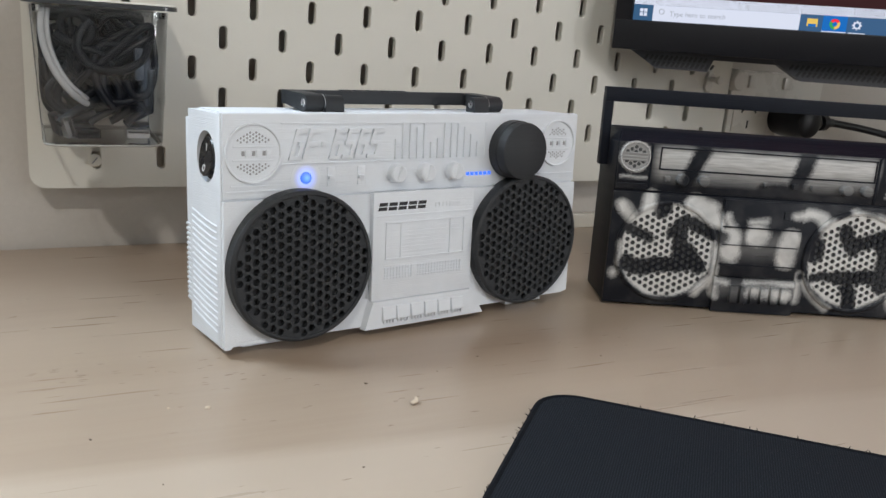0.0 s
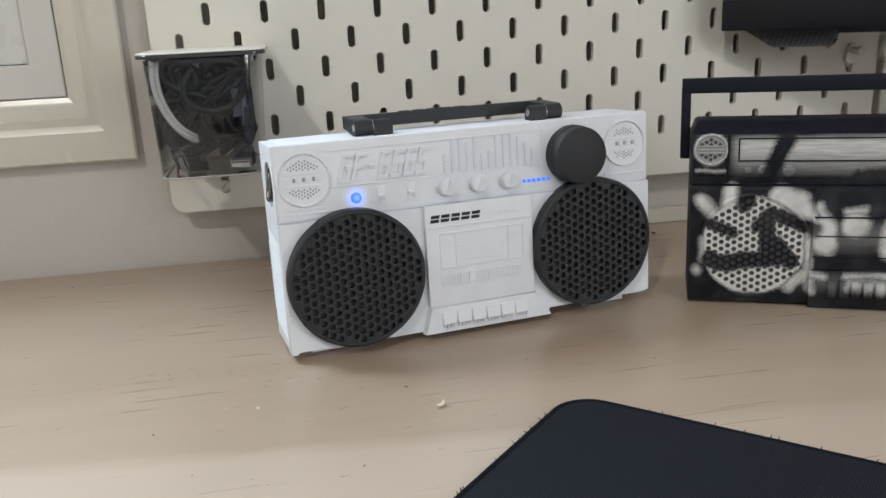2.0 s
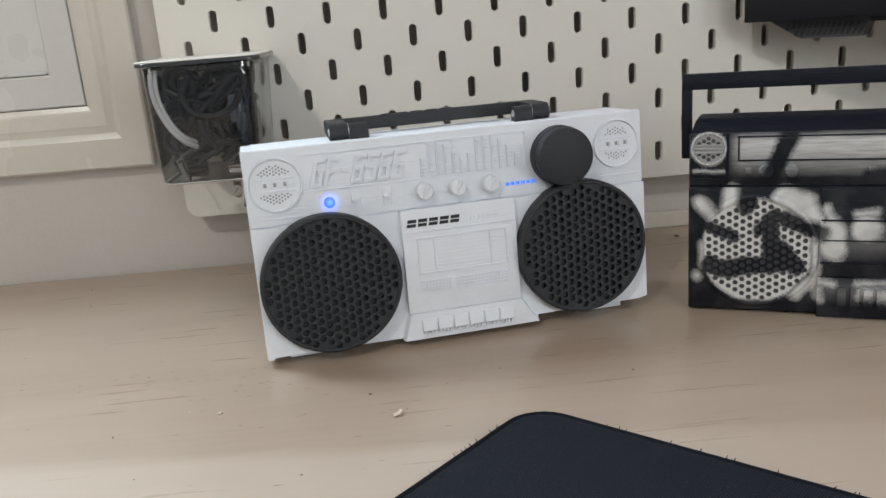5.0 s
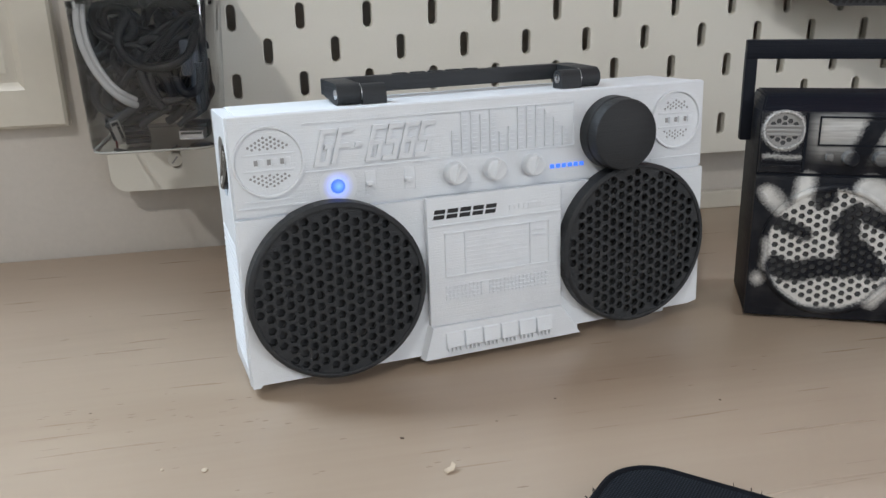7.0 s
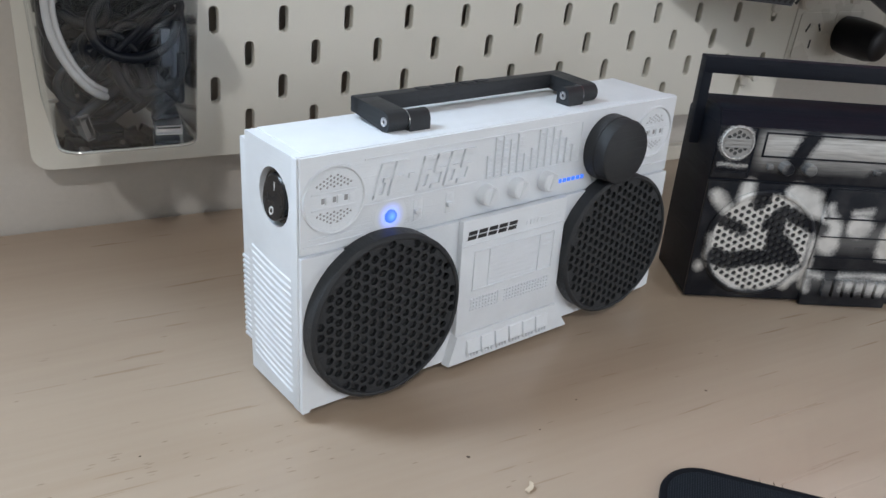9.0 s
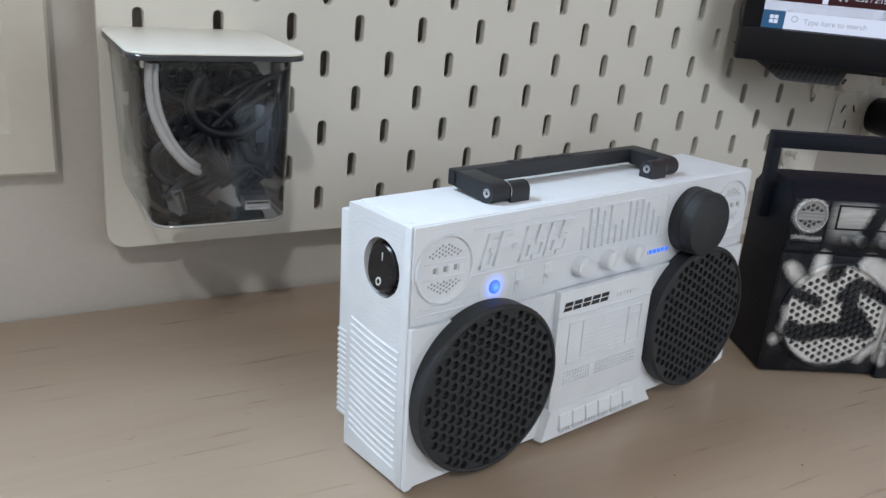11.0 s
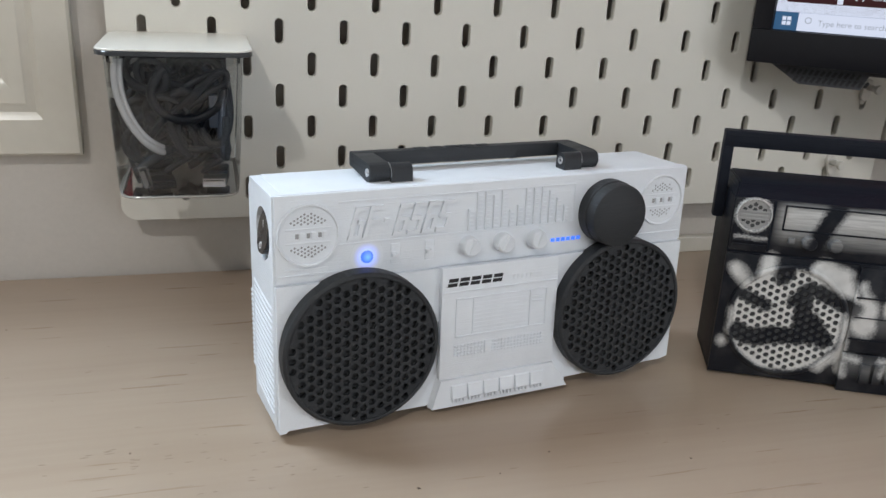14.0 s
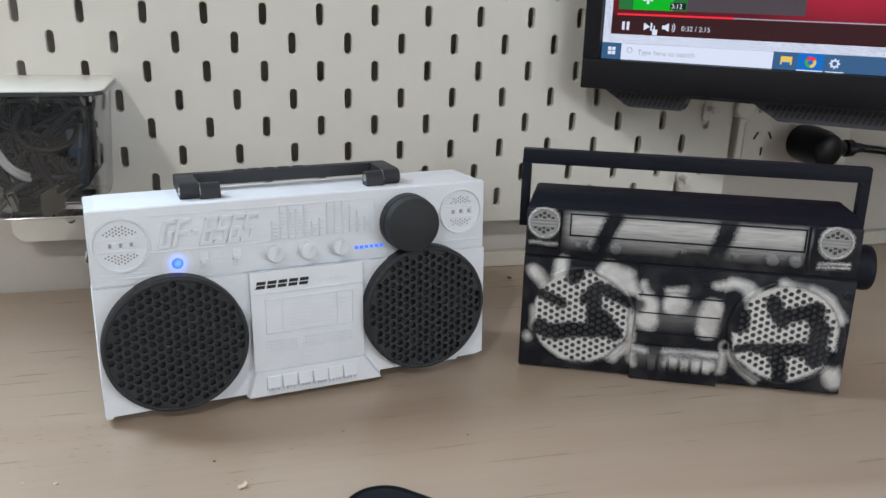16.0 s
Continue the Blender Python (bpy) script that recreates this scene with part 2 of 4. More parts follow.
M_STITCH = surface("mat_edge", (0.006, 0.007, 0.010), 0.9, vary=0.4, scale=500, grain=1600, bump=0.6, shine=0.15)
M_MONITOR = surface("monitor_plastic", (0.008, 0.008, 0.011), 0.38, vary=0.08, bump=0.06, shine=0.3)
M_MONREAR = surface("monitor_rear_plastic", (0.065, 0.065, 0.072), 0.5, vary=0.08, bump=0.08, shine=0.3)
M_CABLE = surface("black_rubber", (0.0028, 0.0038, 0.0075), 0.32, vary=0.2, bump=0.05, shine=0.25)
M_BLUECABLE = surface("slate_cable", (0.030, 0.040, 0.060), 0.4)
M_WHITECABLE = surface("white_cable", (0.50, 0.50, 0.50), 0.4)
M_CLEAR = clear_plastic("clear_plastic", (0.90, 0.905, 0.905))
M_LID = surface("lid_plastic", (0.72, 0.70, 0.64), 0.35, vary=0.02, bump=0.0)
M_LIDEDGE = surface("smoked_lid_edge", (0.045, 0.048, 0.052), 0.12, vary=0.1, bump=0.0)
M_BASERIM = surface("rim_catch_light", (0.34, 0.33, 0.30), 0.15, vary=0.05, bump=0.0)
M_OUTLET = surface("outlet_plastic", (0.64, 0.62, 0.57), 0.28, vary=0.03, bump=0.02)
M_SLOT = surface("pin_slot", (0.03, 0.03, 0.03), 0.7)
M_CHIP = surface("wood_chip", (0.60, 0.50, 0.38), 0.7, vary=0.2)
M_CRUMB = surface("dark_crumb", (0.10, 0.07, 0.05), 0.8, vary=0.3)
M_ROOM = surface("room_paint", (0.62, 0.61, 0.58), 0.7, vary=0.04, scale=3, grain=200)
M_FLOOR = surface("room_floor", (0.30, 0.24, 0.18), 0.5, vary=0.15, scale=6, grain=120)
n = Nodes("blue_led")
core = n.span(n.vec("DISTANCE", n.co, (0.0421, -0.0010, 0.0812)), 0.0024, 0.0004)
n.set(Base_Color=(0.02, 0.03, 0.08), Roughness=0.3, Emission_Color=n.mix(core, (0.07, 0.18, 1.0), (0.17, 0.42, 1.0)), Emission_Strength=1.25)
M_LED = n.m
M_LEDBAR = glow("blue_led_bar", (0.06, 0.20, 1.0), 1.3)

# ---- mesh helpers ----


def part(name, bm, material, parent=None, label="", smooth=40, flip=True):
    """Links a bmesh as one mesh object under a thing or a part."""
    if flip:
        bmesh.ops.recalc_face_normals(bm, faces=bm.faces)
    me = bpy.data.meshes.new(name)
    for f in bm.faces:
        f.smooth = smooth > 0
    if smooth:
        for e in bm.edges:
            if len(e.link_faces) != 2 or e.calc_face_angle(3) > radians(smooth):
                e.smooth = False
    bm.to_mesh(me)
    bm.free()
    me.materials.append(material)
    ob = new(name, me)
    ob.parent = parent
    if label:
        ob["label"] = label
    return ob


def thing(name, m, label, category, group=""):
    ob = new(name)
    ob.empty_display_size = 0.02
    ob.matrix_world = m
    return tagged(ob, label, category, group)


def add_box(bm, x0, x1, y0, y1, z0, z1, bevel=0.0, seg=2):
    """A box between limits in millimetres."""
    m = Matrix.LocRotScale(((x0 + x1) / 2 * MM, (y0 + y1) / 2 * MM, (z0 + z1) / 2 * MM), None, (abs(x1 - x0) * MM, abs(y1 - y0) * MM, abs(z1 - z0) * MM))
    vs = bmesh.ops.create_cube(bm, size=1, matrix=m)["verts"]
    if bevel:
        es = list({e for v in vs for e in v.link_edges})
        bmesh.ops.bevel(bm, geom=es, offset=bevel * MM, segments=seg, profile=0.6, affect="EDGES")
    return vs


def box(*limits, bevel=0.0):
    bm = bmesh.new()
    add_box(bm, *limits, bevel=bevel)
    return bm


AXES = {"x": lambda r, a, h: (h, r * math.cos(a), r * math.sin(a)), "y": lambda r, a, h: (r * math.cos(a), h, r * math.sin(a)), "z": lambda r, a, h: (r * math.cos(a), r * math.sin(a), h)}


def add_lathe(bm, profile, centre, axis="y", seg=64, close=False):
    """Turns a profile of (radius, height along the axis) about an axis through centre, in millimetres."""
    rings = []
    for r, h in profile:
        if r < 1e-6:
            rings.append([bm.verts.new(Vector(AXES[axis](0, 0, h)) * MM + Vector(centre) * MM)])
        else:
            rings.append([bm.verts.new((Vector(AXES[axis](r, 2 * math.pi * i / seg, h)) + Vector(centre)) * MM) for i in range(seg)])
    pairs = list(zip(rings, rings[1:])) + ([(rings[-1], rings[0])] if close else [])
    for a, b in pairs:
        for i in range(seg):
            k = (i + 1) % seg
            if len(a) == 1 and len(b) == 1:
                break
            if len(a) == 1:
                bm.faces.new((a[0], b[i], b[k]))
            elif len(b) == 1:
                bm.faces.new((a[i], b[0], a[k]))
            else:
                bm.faces.new((a[i], b[i], b[k], a[k]))


def lathe(profile, centre, axis="y", seg=64, close=False):
    bm = bmesh.new()
    add_lathe(bm, profile, centre, axis, seg, close)
    return bm


def honeycomb(cx, cz, y0, radius, pitch, hole, thick, open_at=lambda x, z: True):
    """A round plate of six-sided cells with holes right through, in the plane y = y0 (millimetres)."""
    bm = bmesh.new()
    ro, ri, step = pitch / math.sqrt(3) * 1.002, hole / math.sqrt(3), pitch * math.sqrt(3) / 2

    def at(x, y, z):
        d = math.hypot(x - cx, z - cz)
        k = min(1.0, (radius + 0.8) / d) if d > 1e-6 else 1.0
        return bm.verts.new(((cx + (x - cx) * k) * MM, y * MM, (cz + (z - cz) * k) * MM))

    n = int(radius / step) + 2
    for i in range(-n, n + 1):
        for j in range(-n, n + 1):
            x, z = cx + i * step, cz + (j + (i % 2) / 2) * pitch
            if math.hypot(x - cx, z - cz) > radius + pitch * 0.35:
                continue
            ang = [math.pi / 3 * k for k in range(6)]
            outer = [at(x + ro * math.cos(a), y0, z + ro * math.sin(a)) for a in ang]
            if not open_at(x, z) or math.hypot(x - cx, z - cz) > radius - hole * 0.35:
                bm.faces.new(outer)
                continue
            f = [at(x + ri * math.cos(a), y0, z + ri * math.sin(a)) for a in ang]
            g = [at(x + ri * math.cos(a), y0 + thick, z + ri * math.sin(a)) for a in ang]
            for k in range(6):
                q = (k + 1) % 6
                bm.faces.new((outer[k], outer[q], f[q], f[k]))
                bm.faces.new((f[k], f[q], g[q], g[k]))
    for f in bm.faces:
        f.normal_update()
    return bm


def rounded_plate(x0, x1, z0, z1, r, y0, y1, seg=8, inset=0.0, axis="y"):
    """A plate with rounded corners; its front rim is eased by inset (millimetres)."""
    bm = bmesh.new()
    loops = []
    for y, d in ((y1, 0), (y0 + inset, 0), (y0, inset)):
        ring = []
        for cx, cz, a0 in ((x1 - r, z1 - r, 0), (x0 + r, z1 - r, 90), (x0 + r, z0 + r, 180), (x1 - r, z0 + r, 270)):
            for k in range(seg + 1):
                a = radians(a0 + 90 * k / seg)
                p = (cx + (r - d) * math.cos(a), y, cz + (r - d) * math.sin(a))
                ring.append(bm.verts.new(Vector(p if axis == "y" else (p[0], p[2], -p[1])) * MM))
        loops.append(ring)
    for a, b in zip(loops, loops[1:]):
        for i in range(len(a)):
            bm.faces.new((a[i], a[(i + 1) % len(a)], b[(i + 1) % len(a)], b[i]))
    bm.faces.new(loops[0])
    bm.faces.new(loops[-1])
    return bm


def tube(name, points, radius, material, label, category, group="", parent=None):
    c = bpy.data.curves.new(name, "CURVE")
    c.dimensions, c.bevel_depth, c.bevel_resolution, c.resolution_u, c.use_fill_caps = "3D", radius, 3, 6, True
    s = c.splines.new("NURBS")
    s.points.add(len(points) - 1)
    for p, q in zip(s.points, points):
        p.co = (*q, 1)
    s.use_endpoint_u, s.order_u = True, 4
    c.materials.append(material)
    ob = new(name, c)
    ob.parent = parent
    return tagged(ob, label, category, group)


def lettering(name, words, size, x, z, y, material, parent):
    """Words in the built-in font, standing in the plane y, their left foot at x, z (millimetres)."""
    c = bpy.data.curves.new(name, "FONT")
    c.body, c.size, c.extrude = words, size * MM, 0.00003
    c.materials.append(material)
    ob = new(name, c)
    me = bpy.data.meshes.new_from_object(ob.evaluated_get(bpy.context.evaluated_depsgraph_get()))
    bpy.data.objects.remove(ob)
    me.transform(pose(x * MM, y * MM, z * MM, 90, 0, 0))
    ob = new(name, me)
    ob.parent = parent
    return ob


# ---- setting ----
LEAN = 1.7
WALL = pose(0, 0, 0.064, LEAN, 0, 0)      # the plane of the pegboard's front, its origin on the lowest row of slots


def structure(name, bm, material, label, m=None, smooth=0):
    ob = part(name, bm, material, None, label, smooth)
    if m is not None:
        ob.matrix_world = m
    return tagged(ob, label, name.split("_")[0], kind="structure")


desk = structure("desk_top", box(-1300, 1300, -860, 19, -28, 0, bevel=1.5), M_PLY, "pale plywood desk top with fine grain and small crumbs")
rnd = random.Random(12)
bm = bmesh.new()
for cx, cy, sx, sy, count in ((-75, -205, 60, 22, 30), (-20, -232, 40, 18, 16), (-120, -130, 70, 40, 8), (60, -300, 70, 26, 4), (-40, -320, 80, 24, 4), (160, -225, 80, 20, 7), (20, -268, 60, 14, 9), (-190, -240, 60, 50, 8)):
    for k in range(count):                 # open pores of the veneer, all along the grain
        x, y, a, b = rnd.gauss(cx, sx * 0.5), rnd.gauss(cy, sy * 0.5), rnd.uniform(0.7, 2.2), rnd.uniform(0.12, 0.26)
        tip = rnd.uniform(-0.25, 0.25)
        pts = [(x - a, y), (x - a * 0.3, y - b + tip * 0.3), (x + a, y + tip), (x + a * 0.2, y + b)]
        top, low = [[bm.verts.new(Vector((u, v, z)) * MM) for u, v in pts] for z in (0.06, -0.3)]
        bm.faces.new(top)
        for q in range(4):
            bm.faces.new((low[q], low[(q + 1) % 4], top[(q + 1) % 4], top[q]))
part("grain_pores", bm, M_PORE, desk, "short dark open pores in the veneer", 0)
bm = bmesh.new()
for lim in ((-1560, -575, 20, 140, -840, 1700), (-186, 1560, 20, 140, -840, 1700), (-575, -186, 20, 140, -840, 330), (-575, -186, 20, 140, 694, 1700)):
    add_box(bm, *lim)
structure("wall_north", bm, M_WALL, "off-white painted wall behind the desk", WALL)
structure("floor", box(-1700, 1700, -2700, 160, -760, -740), M_FLOOR, "brown floor under the desk")
structure("ceiling", box(-1700, 1700, -2700, 160, 1650, 1680), M_ROOM, "white plain ceiling")
# Plain side wall; the small opening is added for the low unseen light.
bm = bmesh.new()
for lim in ((1560, 1640, -2640, -1830, -740, 1650), (1560, 1640, -1470, 120, -740, 1650), (1560, 1640, -1830, -1470, -740, 70), (1560, 1640, -1830, -1470, 430, 1650)):
    add_box(bm, *lim)
structure("wall_east", bm, M_ROOM, "off-white side wall with a small opening added for light")
structure("trim", box(60, 1300, 12.5, 19.6, 0.2, 12.5, bevel=0.8), M_CASING, "cream upstand strip along the back of the desk")
structure("wall_west", box(-1640, -1560, -2640, 120, -740, 1650), M_ROOM, "off-white plain side wall")
# The opening is added to let in the soft unseen light.
bm = bmesh.new()
for lim in ((-1560, 410, -2640, -2560, -740, 1650), (1490, 1560, -2640, -2560, -740, 1650), (410, 1490, -2640, -2560, -740, 630), (410, 1490, -2640, -2560, 1460, 1650)):
    add_box(bm, *lim)
structure("wall_south", bm, M_ROOM, "off-white wall opposite the desk, with an opening added for light")


def nested_frame(x0, x1, z0, z1, profile, low=1.0):
    """A mitred frame swept from a profile of (inset, depth); low widens the bottom rail. The last loop is left open."""
    bm = bmesh.new()
    loops = []
    for d, y in profile:
        loops.append([bm.verts.new(Vector(p) * MM) for p in ((x0 + d, y, z0 + d * low), (x1 - d, y, z0 + d * low), (x1 - d, y, z1 - d), (x0 + d, y, z1 - d))])
    for a, b in zip(loops, loops[1:]):
        for i in range(4):
            bm.faces.new((a[i], a[(i + 1) % 4], b[(i + 1) % 4], b[i]))
    return bm


# the panelled casement beside the pegboard, on the wall
win = tagged(new("window_1"), "cream gloss-painted casement frame with a closed panel", "window", kind="structure")
win.matrix_world = WALL
wz = 20.0
part("architrave", nested_frame(-640, -120.5, wz, 760, [(0, 20), (0, 11.5), (1.5, 10), (20, 10), (22, 11.2), (24, 12.6), (27, 11.6), (29, 10.6), (36, 11.2), (40, 13.5), (42, 14.5), (42, 19.9)], 1.12), M_CASING, win, "cream moulded architrave", 25)
part("sash", nested_frame(-597, -163.4, wz + 47.9, 717, [(0, 19.5), (0, 14.2), (0.8, 13.4), (20.5, 13.4), (21.5, 14.4), (22.2, 18.0), (22.2, 19.9)], 1.08), M_SASH, win, "cream sash rail with a mitred corner", 25)
part("panel", box(-574, -185.7, 16.6, 19.0, wz + 71.9, 318), M_PANEL, win, "smooth pale grey panel")
part("middle_rail", box(-575, -185.5, 12.6, 19.8, 318, 342, bevel=1), M_CASING, win)
pane = part("pane", box(-575, -185.5, 60, 63, 331, 693), M_CLEAR, win, "clear glass pane")
pane.visible_shadow = False
part("panel_bead", box(-574, -187, 14.6, 16.6, wz + 72.0, wz + 73.6, bevel=0.6), M_PANEL, win, "glossy bead", 30)


def pegboard():
    """Fibreboard with staggered upright slots cut through, 40 mm apart in rows of 20 mm."""
    bm = bmesh.new()
    left, right, thick, ease = -99.5, 464.5, 5.0, 0.5
    half_w, half_h = 2.6, 7.6

    def v(x, y, z):
        return bm.verts.new((x * MM, y * MM, z * MM))

    def slab(x0, x1, z0, z1):
        if x1 - x0 > 0.01:
            bm.faces.new([v(x, 0, z) for x, z in ((x0, z0), (x1, z0), (x1, z1), (x0, z1))])
            bm.faces.new([v(x, thick, z) for x, z in ((x0, z0), (x0, z1), (x1, z1), (x1, z0))])

    def cell(cx, cz, x0, x1):
        z0, z1 = cz - 10, cz + 10
        n = 6
        arc = [(half_w * math.cos(math.pi * k / n), half_h - half_w + half_w * math.sin(math.pi * k / n)) for k in range(n + 1)]
        hole = arc + [(-x, -z) for x, z in arc]
        rim = []
        for x, z in hole:
            gx = x1 if x > 1.7 else x0 if x < -1.7 else cx + x * 3
            gz = z1 if z > 0 else z0
            rim.append((gx, gz))
        k = len(hole)
        for i in range(k):
            j = (i + 1) % k
            (hx, hz), (jx, jz) = hole[i], hole[j]
            grow = 1 + ease / half_w
            a, b = (cx + hx * grow, cz + hz * (1 + ease / half_h)), (cx + jx * grow, cz + jz * (1 + ease / half_h))
            pts = [rim[i], rim[j], b, a] if rim[i] != rim[j] else [rim[i], b, a]
            bm.faces.new([v(x, 0, z) for x, z in pts])
            bm.faces.new([v(x, thick, z) for x, z in reversed(pts)])
            bm.faces.new([v(*a[:1], 0, a[1]), v(*b[:1], 0, b[1]), v(cx + jx, ease, cz + jz), v(cx + hx, ease, cz + hz)])
            bm.faces.new([v(cx + hx, ease, cz + hz), v(cx + jx, ease, cz + jz), v(cx + jx, thick, cz + jz), v(cx + hx, thick, cz + hz)])

    for row in range(27):
        first = 1 if row % 2 == 0 else 0
        centres = [20 * i for i in range(first - 4, 23, 2)]
        z = 20 * row
        slab(left, centres[0] - 20, z - 10, z + 10)
        for c in centres:
            cell(c, z, max(left, c - 20), min(right, c + 20))
        slab(min(right, centres[-1] + 20), right, z - 10, z + 10)
    r = 10.0
    slab(left + r, right - r, -20, -10)
    for sx, cx in ((-1, left + r), (1, right - r)):
        arc = [(cx + sx * r * math.sin(radians(15 * k)), -10 - r * math.cos(radians(15 * k))) for k in range(7)]
        for y in (0, thick):
            bm.faces.new([v(cx, y, -10)] + [v(x, y, z) for x, z in arc])
        for a, b in zip(arc, arc[1:]):
            bm.faces.new([v(a[0], 0, a[1]), v(b[0], 0, b[1]), v(b[0], thick, b[1]), v(a[0], thick, a[1])])
    slab(left, right, 530, 540)
    for x in (left, right):
        bm.faces.new([v(x, y, z) for y, z in ((0, -10), (thick, -10), (thick, 540), (0, 540))])
    for z, e in ((-20, r), (540, 0)):
        bm.faces.new([v(x, y, z) for x, y in ((left + e, 0), (right - e, 0), (right - e, thick), (left + e, thick))])
    bmesh.ops.remove_doubles(bm, verts=bm.verts, dist=1e-6)
    return bm


board = thing("pegboard", WALL, "off-white fibreboard pegboard with staggered upright slots, fixed to the wall", "pegboard")
part("panel", pegboard(), M_BOARD, board, smooth=30)
for x, z in ((-60, 500), (425, 500), (-60, 10), (425, 10)):
    part("spacer", lathe([(0, 19.9), (7, 19.9), (7, 5), (0, 5)], (x, 0, z), seg=20), M_BOARD, board)


fix = part("fixing_screw", lathe([(0, -0.2), (3.6, -0.2), (4.2, 0.1)], (-61, 0, -2), seg=28), M_BOARD, board, "painted screw head")
bm = box(-0.4, 0.4, -0.15, 0.1, -2.6, 2.6)
bm.transform(pose(-0.061, -0.0003, -0.002, 0, 40, 0))
part("screw_slot", bm, M_HOLE, fix)


# ---- the white boombox ----
SEGMENTS = {"G": "tlbrm", "F": "tlh", "-": "h", "6": "tlbrh", "5": "tubrh"}


def raised_character(c, x, z0, w, h, y0, y1, bar, lean=0.28):
    """A leaning character of square strokes, raised from the face."""
    bm = bmesh.new()
    strokes = {"t": (0, w, h - bar, h), "b": (0, w, 0, bar), "l": (0, bar, 0.5, h - 0.5), "u": (0, bar, h / 2, h - 0.5), "r": (w - bar, w, 0.5, h / 2 + 0.4), "h": (0.2, w - 0.2, h / 2 - bar / 2 + 0.2, h / 2 + bar / 2 + 0.2), "m": (w * 0.5, w, h / 2 - bar / 2 + 0.2, h / 2 + bar / 2 + 0.2)}
    for i, k in enumerate(SEGMENTS[c]):    # each stroke a hair lower than the one before
        a, b, d, e = strokes[k]
        add_box(bm, x + a, x + b, y0 + 0.04 * i, y1 + 0.02 * i, z0 + d, z0 + e)
    for q in bm.verts:
        q.co.x += (q.co.z - z0 * MM) * lean
    return bm


def tweeter(owner, cx, cz, r):
    """A low raised ring round a disc with fine holes above and below a pair of cross bars."""
    part("tweeter_ring", lathe([(r - 1.3, 0.4), (r - 1.2, -0.9), (r - 0.8, -1.4), (r - 0.2, -1.4), (r + 0.1, 0.4)], (cx, 0, cz)), M_WHITE, owner)
    grille = part("tweeter_grille", honeycomb(cx, cz, -0.45, r - 1.2, 1.75, 1.05, 0.35, lambda x, z: abs(z - cz) > 4.4 and math.hypot(x - cx, z - cz) < r - 4.4), M_WHITE, owner, smooth=0)
    part("cavity", lathe([(0, -0.08), (r - 3, -0.08)], (cx, 0, cz), seg=32), M_HOLE, grille, smooth=0)
    bm = bmesh.new()
    for z in (-3.6, 2.8):
        add_box(bm, cx - r + 4, cx + r - 4, -0.85, -0.3, cz + z, cz + z + 0.7, 0.2)
    for x in (-6.3, -1.1, 4.1):
        add_box(bm, cx + x + 2.3, cx + x + 4.6, -1.1, -0.3, cz - 1.5, cz + 1.5, 0.2)
    part("crossbar", bm, M_WHITE, grille)
    # Flat grey blocks: the pockets' shade is put into their colour.
    bm = bmesh.new()
    for x in (-7.0, -1.9, 3.3):
        add_box(bm, cx + x + 1.2, cx + x + 2.7, -0.55, -0.3, cz - 1.1, cz + 1.1)
    part("pocket_shade", bm, M_HOLE, grille)


def speaker(owner, cx, cz, r, y_front, pitch, hole, ring_mat, grille_mat, inner, back, thick):
    y = -y_front
    ring = lathe([(r, 0.0), (r, y + 1.2), (r - 1.0, y + 0.1), (r - 1.4, y), (inner + 0.5, y), (inner + 0.1, y + 0.3), (inner, y + 1.0), (inner, 0.5)], (cx, 0, cz), seg=96)
    ring_ob = part("speaker_ring", ring, ring_mat, owner)
    part("speaker_grille", honeycomb(cx, cz, y + 0.8, inner, pitch, hole, thick), grille_mat, owner, smooth=0)
    part("speaker_cavity", lathe([(0, back), (inner, back)], (cx, 0, cz), seg=48), M_VOID, ring_ob, smooth=0)


def disc_hole_plate(x0, x1, y0, y1, z0, z1, cy, cz, r, seg=48):
    """A plate across x with a round hole through it (millimetres)."""
    bm = bmesh.new()
    rings = {}
    for x in (x0, x1):
        hole, rim = [], []
        for k in range(seg):
            a = 2 * math.pi * (k + 0.5) / seg
            c, s = math.cos(a), math.sin(a)
            hole.append(bm.verts.new((x * MM, (cy + r * c) * MM, (cz + r * s) * MM)))
            t = min(((y1 - cy) / c if c > 0 else (y0 - cy) / c), ((z1 - cz) / s if s > 0 else (z0 - cz) / s))
            rim.append(bm.verts.new((x * MM, (cy + t * c) * MM, (cz + t * s) * MM)))
        corners = []
        for k in range(seg):
            q = (k + 1) % seg
            bm.faces.new((hole[k], hole[q], rim[q], rim[k]))
            a, b = rim[k].co, rim[q].co
            if abs(a.y - b.y) > 1e-6 and abs(a.z - b.z) > 1e-6:
                ym = y1 if max(a.y, b.y) > cy * MM else y0
                zm = z1 if max(a.z, b.z) > cz * MM else z0
                bm.faces.new((rim[k], rim[q], bm.verts.new((x * MM, ym * MM, zm * MM))))
        rings[x] = hole
    for k in range(seg):
        q = (k + 1) % seg
        bm.faces.new((rings[x0][k], rings[x0][q], rings[x1][q], rings[x1][k]))
    for (ya, za), (yb, zb) in (((y0, z0), (y1, z0)), ((y1, z0), (y1, z1)), ((y1, z1), (y0, z1)), ((y0, z1), (y0, z0))):
        bm.faces.new([bm.verts.new(Vector(p) * MM) for p in ((x0, ya, za), (x0, yb, zb), (x1, yb, zb), (x1, ya, za))])
    bmesh.ops.remove_doubles(bm, verts=bm.verts, dist=1e-6)
    return bm


